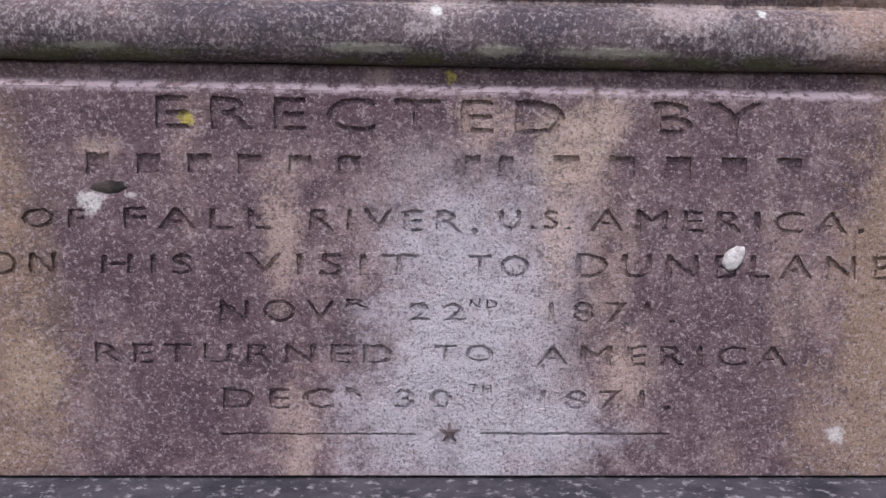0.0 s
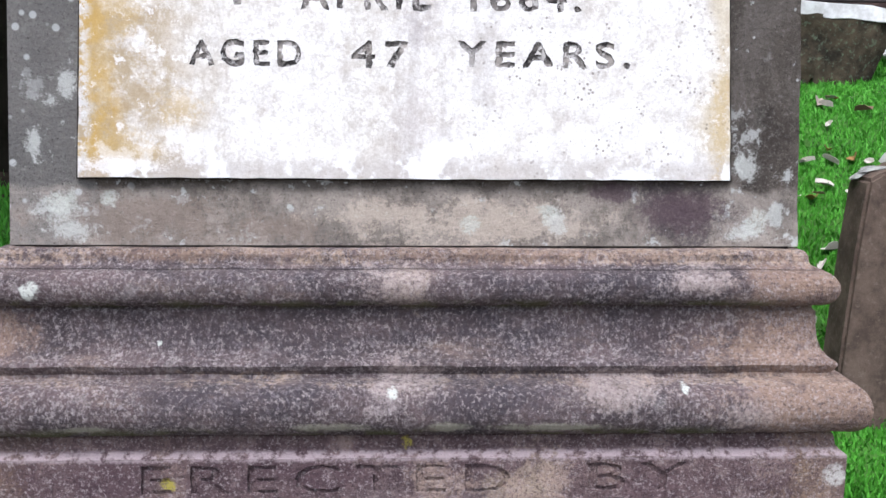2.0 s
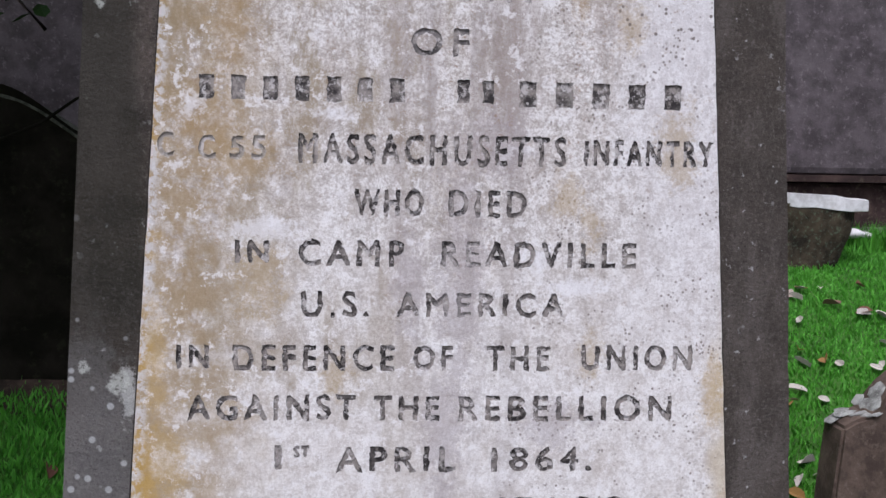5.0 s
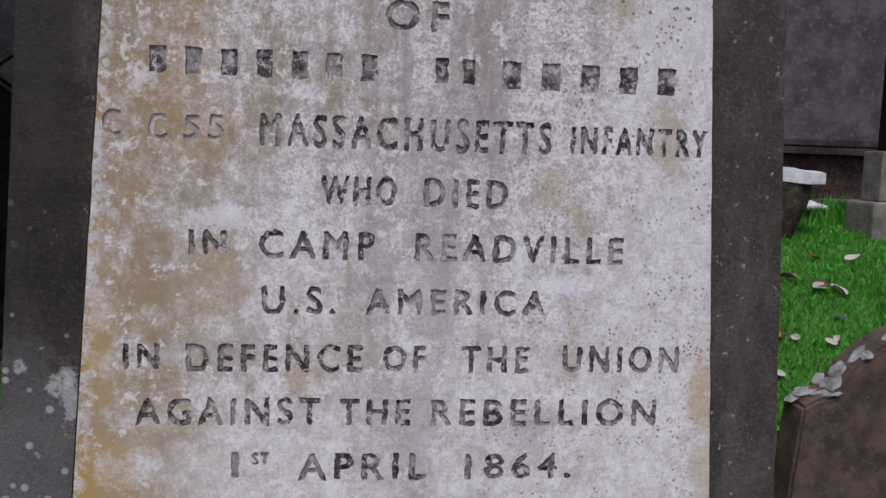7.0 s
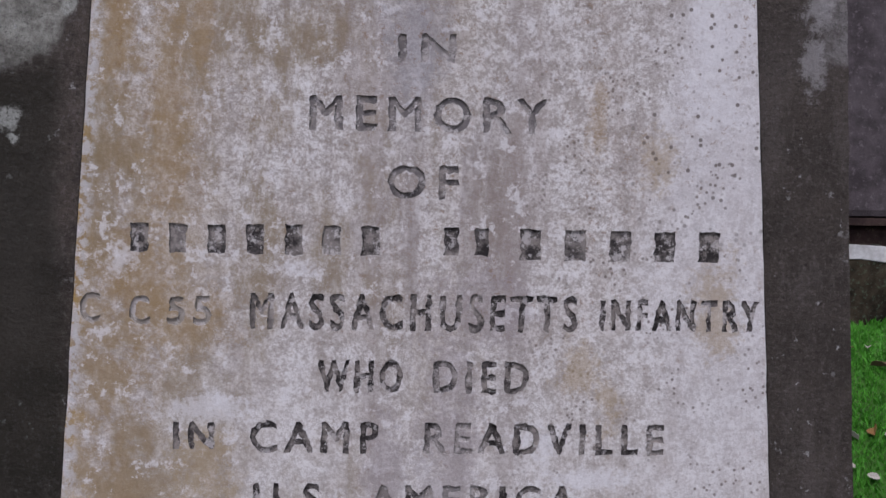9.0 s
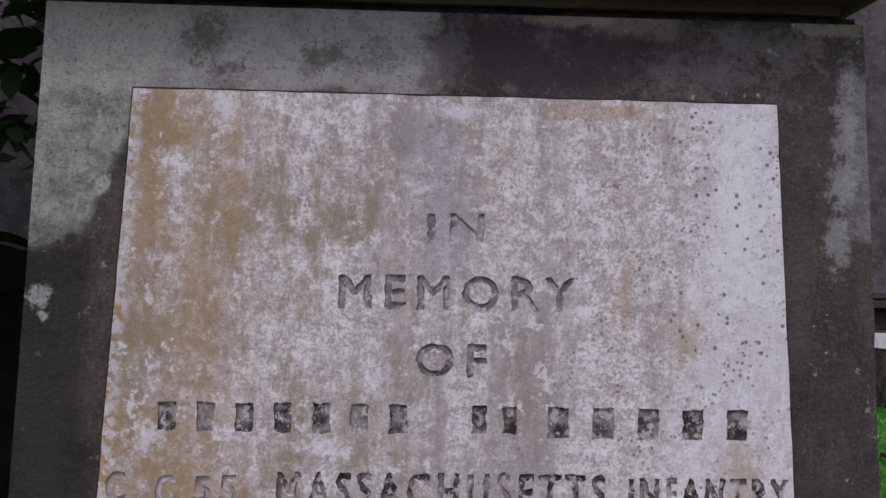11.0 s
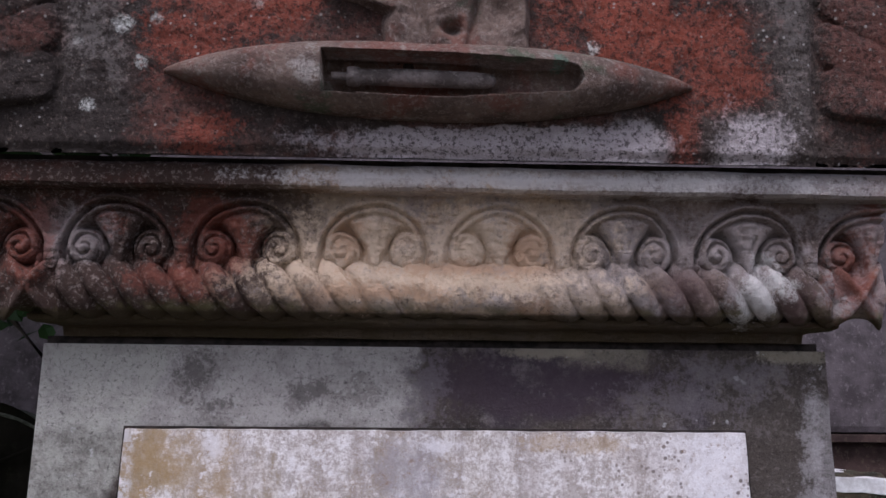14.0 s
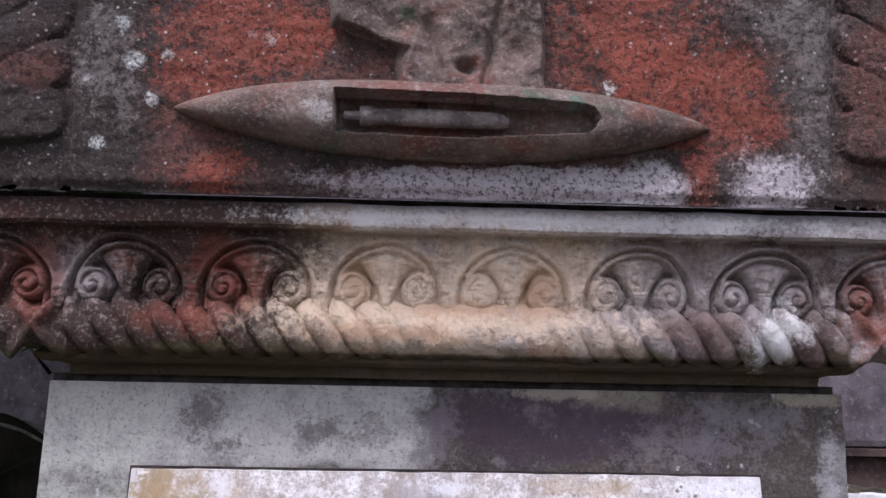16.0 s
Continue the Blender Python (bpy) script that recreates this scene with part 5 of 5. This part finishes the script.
def build_wall():
    bm = bmesh.new()
    block(bm, -9, 9, 3.70, 4.3, 1.345, 8.5, 0.01, 5, 1.2)
    tagged(new("wall_north", mesh_of("wall_north", bm, HARL)), "dark rough-cast church wall", "wall", kind="structure")
    bm = bmesh.new()
    block(bm, -9, 9, 3.68, 4.32, 1.308, 1.343, 0.004, 6, 3)
    tagged(new("wall_trim", mesh_of("wall_trim", bm, PLINTH)), "projecting dark stone string course", "wall course", kind="structure")
    bm = bmesh.new()
    block(bm, -9, 9, 3.74, 4.28, 0.9, 1.307, 0.006, 6, 2)
    tagged(new("wall_plinth", mesh_of("wall_plinth", bm, PLINTH)), "dark red stone plinth of the church wall", "plinth", kind="structure")
    for i in range(14):
        bm = bmesh.new()
        x = -8.4 + i * 1.2
        block(bm, x, x + 1.19, 3.36, 3.735, 0.94, 1.085 + 0.008 * math.sin(i * 2.1), 0.006, 3, 5)
        tagged(new("pavement", mesh_of("pavement", bm, FLAG)), "flagstone along the wall foot", "pavement", kind="structure")


def build_back_stones():
    # leaning headstone with a worn shoulder, lichen on its top
    hs = thing("headstone", (1.35, 1.22, 0.15), "low brown headstone with a lichened sloping top", "headstone")
    bm = bmesh.new()
    left = [(0.972, 0.08), (0.990, 0.36), (1.003, 0.55), (1.020, 0.715)]
    top = [(1.05, 0.733), (1.095, 0.745), (1.13, 0.80), (1.20, 0.86), (1.30, 0.91), (1.42, 0.93), (1.54, 0.91), (1.64, 0.86), (1.71, 0.80), (1.75, 0.74)]
    right = [(1.78, 0.715), (1.79, 0.4), (1.80, 0.08)]
    outline = left + top + right
    f = bm.faces.new([bm.verts.new((x, 1.15, z)) for x, z in outline])
    r = bmesh.ops.extrude_face_region(bm, geom=[f])
    for v in [g for g in r["geom"] if isinstance(g, bmesh.types.BMVert)]:
        v.co.y += 0.11
        v.co.x += 0.006
    bmesh.ops.recalc_face_normals(bm, faces=bm.faces)
    bmesh.ops.bevel(bm, geom=bm.edges[:], offset=0.008, segments=2, affect="EDGES")
    bmesh.ops.triangulate(bm, faces=[f for f in bm.faces if len(f.verts) > 4])
    slab = part("slab", bm, SLAB, hs, "brown weathered slab")
    rng = random.Random(8)
    pts = [(1.020, 0.715)] + top
    for i in range(26):
        k = rng.randrange(len(pts) - 1)
        (x0, z0), (x1, z1) = pts[k], pts[k + 1]
        f = rng.random()
        x, z, y = x0 + (x1 - x0) * f, z0 + (z1 - z0) * f, 1.155 + rng.random() * 0.095
        ang = math.atan2(z1 - z0, x1 - x0)
        bm = bmesh.new()
        bmesh.ops.create_icosphere(bm, subdivisions=2, radius=1.0)
        rx, ry = rng.uniform(0.012, 0.032), rng.uniform(0.012, 0.028)
        m = Matrix.Translation((x, y, z + 0.001)) @ Matrix.Rotation(-ang, 4, "Y")
        for v in bm.verts:
            p = v.co
            q = 1 + 0.45 * nz(p.x + i, p.y, 0, 1.6)
            v.co = m @ Vector((p.x * rx * q, p.y * ry * q, p.z * 0.0025))
        part("lichen_patch", bm, SLAB_TOP, slab)

    # mossy block with a white top
    bt = thing("mossy_stone", (1.55, 2.98, 0.95), "mossy rough stone block capped with white lichen", "stone block")
    bm = bmesh.new()
    block(bm, 1.22, 1.90, 2.80, 3.16, 0.86, 1.225, 0.040, 9, 6)
    for v in bm.verts:
        k = (1.225 - v.co.z) / 0.27
        if v.co.x > 1.6:
            v.co.x -= 0.07 * k
    part("body", bm, MOSSY, bt, "dark mossy side", True)
    bm = bmesh.new()
    block(bm, 1.20, 1.925, 2.78, 3.17, 1.215, 1.262, 0.018, 9, 9)
    for v in bm.verts:
        v.co.z -= 0.07 * max(0.0, v.co.x - 1.40)
    part("top", bm, WHITE, bt, "white lichen-covered top")
    for (x, y, z, r) in ((2.03, 3.10, 1.09, 0.05), (2.12, 3.16, 1.08, 0.035)):
        bm = bmesh.new()
        bmesh.ops.create_icosphere(bm, subdivisions=3, radius=1.0)
        for v in bm.verts:
            p = v.co.copy()
            q = 1 + 0.25 * nz(p.x + x, p.y, p.z, 1.5)
            v.co = Vector((x + p.x * r * q, y + p.y * r, z - 0.012 + p.z * r * 0.45 * q))
        tagged(new("white_stone", mesh_of("white_stone", bm, WHITE, True)), "small white lichened stone by the wall", "stone", "small white stones")

    # stepped granite plinth of another memorial
    tp = thing("stepped_memorial", (2.35, 3.0, 0.95), "grey granite memorial on a stepped plinth", "memorial")
    bm = bmesh.new()
    block(bm, 2.157, 2.70, 2.80, 3.02, 0.86, 1.113, 0.003, 2, 6)
    part("lower_step", bm, TIER, tp)
    bm = bmesh.new()
    block(bm, 2.20, 2.655, 2.84, 2.98, 1.114, 1.325, 0.003, 2, 6)
    part("upper_step", bm, TIER, tp)
    bm = bmesh.new()
    block(bm, 2.245, 2.61, 2.87, 2.955, 1.326, 2.15, 0.003, 3, 6)
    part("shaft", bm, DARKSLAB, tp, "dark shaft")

    # tall dark headstone
    dh = thing("tall_headstone", (-1.22, 2.06, 0.6), "tall dark moss-stained headstone with a curved top", "headstone")
    bm = bmesh.new()
    cx, hwid = -1.22, 0.36
    outline = [(cx - hwid, 0.45), (cx - hwid, 1.325)]
    for i in range(25):
        u = -1 + 2 * i / 24
        rise = 0.18 * math.cos(u * math.pi / 2 * 1.0) ** 1.3 + 0.02 * bell(abs(u) - 1.0, 0.12)
        outline.append((cx + u * hwid, 1.33 + rise))
    outline += [(cx + hwid, 1.325), (cx + hwid, 0.45)]
    f = bm.faces.new([bm.verts.new((x, 2.0, z)) for x, z in outline])
    r = bmesh.ops.extrude_face_region(bm, geom=[f])
    for v in [g for g in r["geom"] if isinstance(g, bmesh.types.BMVert)]:
        v.co.y += 0.13
    bmesh.ops.recalc_face_normals(bm, faces=bm.faces)
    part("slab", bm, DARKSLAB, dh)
    bm = bmesh.new()
    inner = [(cx + (x - cx) * 0.86, 0.55 + (z - 0.45) * 0.94) for x, z in outline]
    ring_o = [bm.verts.new((x, 1.997, z)) for x, z in outline]
    ring_i = [bm.verts.new((x, 1.985, z)) for x, z in inner]
    for i in range(len(outline) - 1):
        bm.faces.new((ring_o[i], ring_o[i + 1], ring_i[i + 1], ring_i[i]))
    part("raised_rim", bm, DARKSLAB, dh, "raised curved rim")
    bm = bmesh.new()
    crest = outline[1:-1]
    low = [bm.verts.new((x, 1.992, z - 0.004 - 0.004 * nz(x, 0, z, 40))) for x, z in crest]
    mid = [bm.verts.new((x, 1.990, z + 0.006)) for x, z in crest]
    far = [bm.verts.new((x, 2.135, z + 0.007 + 0.003 * nz(x, 3, z, 30))) for x, z in crest]
    for r1, r2 in ((low, mid), (mid, far)):
        for i in range(len(crest) - 1):
            bm.faces.new((r1[i], r1[i + 1], r2[i + 1], r2[i]))
    part("lichened_edge", bm, MOSSY_EDGE, dh, "grey-green lichen along the top edge", True)


def build_tree():
    rng = random.Random(12)
    tr = thing("tree", (-2.6, 2.3, 0.7), "small dark-leaved tree overhanging the headstones", "tree")

    def limb(bm, pts, r0, r1, sides=8):
        prev = None
        for i, p in enumerate(pts):
            p = Vector(p)
            d = (Vector(pts[min(i + 1, len(pts) - 1)]) - Vector(pts[max(i - 1, 0)])).normalized()
            s = d.orthogonal().normalized()
            t = d.cross(s)
            r = r0 + (r1 - r0) * i / (len(pts) - 1)
            ring = [bm.verts.new(p + (s * math.cos(a) + t * math.sin(a)) * r * (1 + 0.12 * nz(p.x + a, p.y, p.z, 6))) for a in [math.tau * k / sides for k in range(sides)]]
            if prev:
                for k in range(sides):
                    bm.faces.new((prev[k], prev[(k + 1) % sides], ring[(k + 1) % sides], ring[k]))
            prev = ring

    bm = bmesh.new()
    limb(bm, [(-2.6, 2.3, 0.55), (-2.58, 2.28, 1.0), (-2.52, 2.25, 1.5), (-2.5, 2.2, 2.1), (-2.42, 2.2, 2.9), (-2.45, 2.15, 3.8)], 0.13, 0.04, 12)
    part("trunk", bm, BARK, tr, "dark tapered trunk", True)
    limbs = [[(-2.5, 2.22, 1.7), (-2.1, 2.05, 1.95), (-1.7, 1.9, 2.02), (-1.35, 1.8, 1.95), (-1.08, 1.72, 1.80), (-0.95, 1.7, 1.66)],
             [(-2.5, 2.2, 2.1), (-2.1, 2.3, 2.5), (-1.6, 2.3, 2.7), (-1.1, 2.2, 2.75)], [(-2.45, 2.2, 2.5), (-2.9, 2.1, 2.9), (-3.3, 2.0, 3.1)],
             [(-2.44, 2.2, 2.8), (-2.2, 1.8, 3.2), (-1.9, 1.4, 3.4)], [(-2.48, 2.2, 1.9), (-2.2, 2.6, 2.2), (-1.7, 2.8, 2.4)], [(-2.46, 2.2, 2.3), (-2.3, 1.5, 2.7), (-2.1, 0.8, 2.9), (-1.9, 0.3, 3.0)], [(-2.45, 2.18, 3.2), (-2.2, 2.4, 3.7), (-1.8, 2.5, 4.0)]]
    for l in limbs:
        bm = bmesh.new()
        limb(bm, l, 0.035, 0.006)
        part("limb", bm, BARK, tr, "", True)
    verts, faces = [], []
    for l in limbs:
        n = 240
        for _ in range(n):
            f = rng.uniform(0.35, 1.0) * (len(l) - 1)
            i = min(int(f), len(l) - 2)
            p = Vector(l[i]).lerp(Vector(l[i + 1]), f - i) + Vector((rng.gauss(0, 0.13), rng.gauss(0, 0.13), rng.gauss(0, 0.10)))
            if p.x > -0.99 or (p.x > -1.6 and p.z < 1.72 and rng.random() > 0.05):
                continue
            m = Euler((rng.uniform(-0.9, 0.9), rng.uniform(-0.9, 0.9), rng.uniform(0, 6.28))).to_matrix()
            s = rng.uniform(0.035, 0.062)
            b = len(verts)
            for lx, ly, lz in ((-1, 0, 0), (-0.4, 0.55, -0.1), (0.35, 0.5, -0.1), (1, 0, -0.25), (0.35, -0.5, -0.1), (-0.4, -0.55, -0.1), (0, 0, 0.08)):
                verts.append(p + m @ Vector((lx * s, ly * s, lz * s)))
            for k in range(6):
                faces.append((b + k, b + (k + 1) % 6, b + 6))
    # extra crown, mostly out of view, added to shade the headstone and left grass
    for _ in range(9000):
        p = Vector((rng.uniform(-4.2, -0.75), rng.uniform(-0.3, 3.0), rng.uniform(2.15, 4.3)))
        if math.hypot((p.x + 2.25) / 1.9, (p.y - 1.35) / 1.6, (p.z - 3.0) / 1.5) > 1.0 + 0.25 * nz(p.x, p.y, p.z, 2.0):
            continue
        m = Euler((rng.uniform(-0.9, 0.9), rng.uniform(-0.9, 0.9), rng.uniform(0, 6.28))).to_matrix()
        s, b = rng.uniform(0.05, 0.095), len(verts)
        for lx, ly, lz in ((-1, 0, 0), (-0.4, 0.55, -0.1), (0.35, 0.5, -0.1), (1, 0, -0.25), (0.35, -0.5, -0.1), (-0.4, -0.55, -0.1), (0, 0, 0.08)):
            verts.append(p + m @ Vector((lx * s, ly * s, lz * s)))
        for k in range(6):
            faces.append((b + k, b + (k + 1) % 6, b + 6))
    me = bpy.data.meshes.new("crown")
    me.from_pydata([tuple(v) for v in verts], [], faces)
    me.materials.append(FOLIAGE)
    crown = new("crown", me)
    crown.parent = tr
    crown.matrix_parent_inverse = tr.matrix_basis.inverted()
    tagged(crown, "broad dark green leaves", kind="stuff")
    bm = bmesh.new()
    limb(bm, [(-1.30, 1.96, 1.34), (-1.16, 1.95, 1.377), (-1.05, 1.95, 1.425), (-0.95, 1.95, 1.497), (-0.84, 1.96, 1.55)], 0.006, 0.004)
    tagged(new("fallen_twig", mesh_of("fallen_twig", bm, DARKSLAB, True)), "thin black twig behind the headstone's shoulder", "twig")


def build_fallen_leaves():
    rng = random.Random(21)
    shapes = []
    for k in range(5):
        bm = bmesh.new()
        cup = rng.uniform(0.15, 0.55)
        ring = []
        for i in range(12):
            t = math.tau * i / 12
            r = 1.0 + 0.12 * math.cos(3 * t + k) + rng.uniform(-0.06, 0.06)
            x, y = r * math.cos(t), 0.55 * r * math.sin(t) * (1 - 0.25 * math.cos(t))
            ring.append((x, y, cup * abs(y) * 1.6 + 0.18 * x * x * (1 if k % 2 else 0.2)))
        top = [bm.verts.new(p) for p in ring]
        rib = [bm.verts.new((x, 0, 0.12 * x * x)) for x in (-0.55, 0.0, 0.55)]
        order = [(rib[2], range(-1, 2)), (rib[1], range(2, 4))]
        for i in range(12):
            j = (i + 1) % 12
            mid = rib[2] if i in (10, 11, 0, 1) else rib[0] if i in (4, 5, 6, 7) else rib[1]
            bm.faces.new((top[i], top[j], mid))
        bm.faces.new((top[2], rib[2], rib[1])), bm.faces.new((top[4], rib[1], rib[0]))
        bm.faces.new((top[8], rib[0], rib[1])), bm.faces.new((top[10], rib[1], rib[2]))
        bmesh.ops.recalc_face_normals(bm, faces=bm.faces)
        bmesh.ops.solidify(bm, geom=bm.faces[:], thickness=0.03)
        shapes.append(mesh_of("fallen_leaf", bm, FALLEN))
    spots = [(1.26, 2.06), (1.22, 1.89), (1.20, 1.70), (1.28, 1.95), (1.36, 2.13), (1.49, 2.46), (1.30, 2.35), (1.44, 2.3), (1.05, 1.62), (1.55, 2.55), (1.40, 2.62)]
    for _ in range(38):
        y = rng.uniform(1.25, 2.6)
        spots.append((rng.uniform(0.36, 0.56) * (y + 0.95), y))
    for _ in range(14):
        y = rng.uniform(1.1, 1.85)
        spots.append((-rng.uniform(0.36, 0.52) * (y + 0.95), y))
    for x, y in spots:
        ob = new("fallen_leaf", shapes[rng.randrange(5)])
        s = rng.uniform(0.018, 0.036)
        ob.matrix_basis = pose(x, y, ground_z(x, y) + 0.022, rng.uniform(-5, 45), rng.uniform(-25, 25), rng.uniform(0, 360)) @ Matrix.Scale(s, 4)
        tagged(ob, "dry curled fallen leaf lying on the grass", "fallen leaf", "fallen leaves on the lawn")


build_ground()
build_wall()
build_monument()
build_back_stones()
build_tree()
build_grass()
build_fallen_leaves()
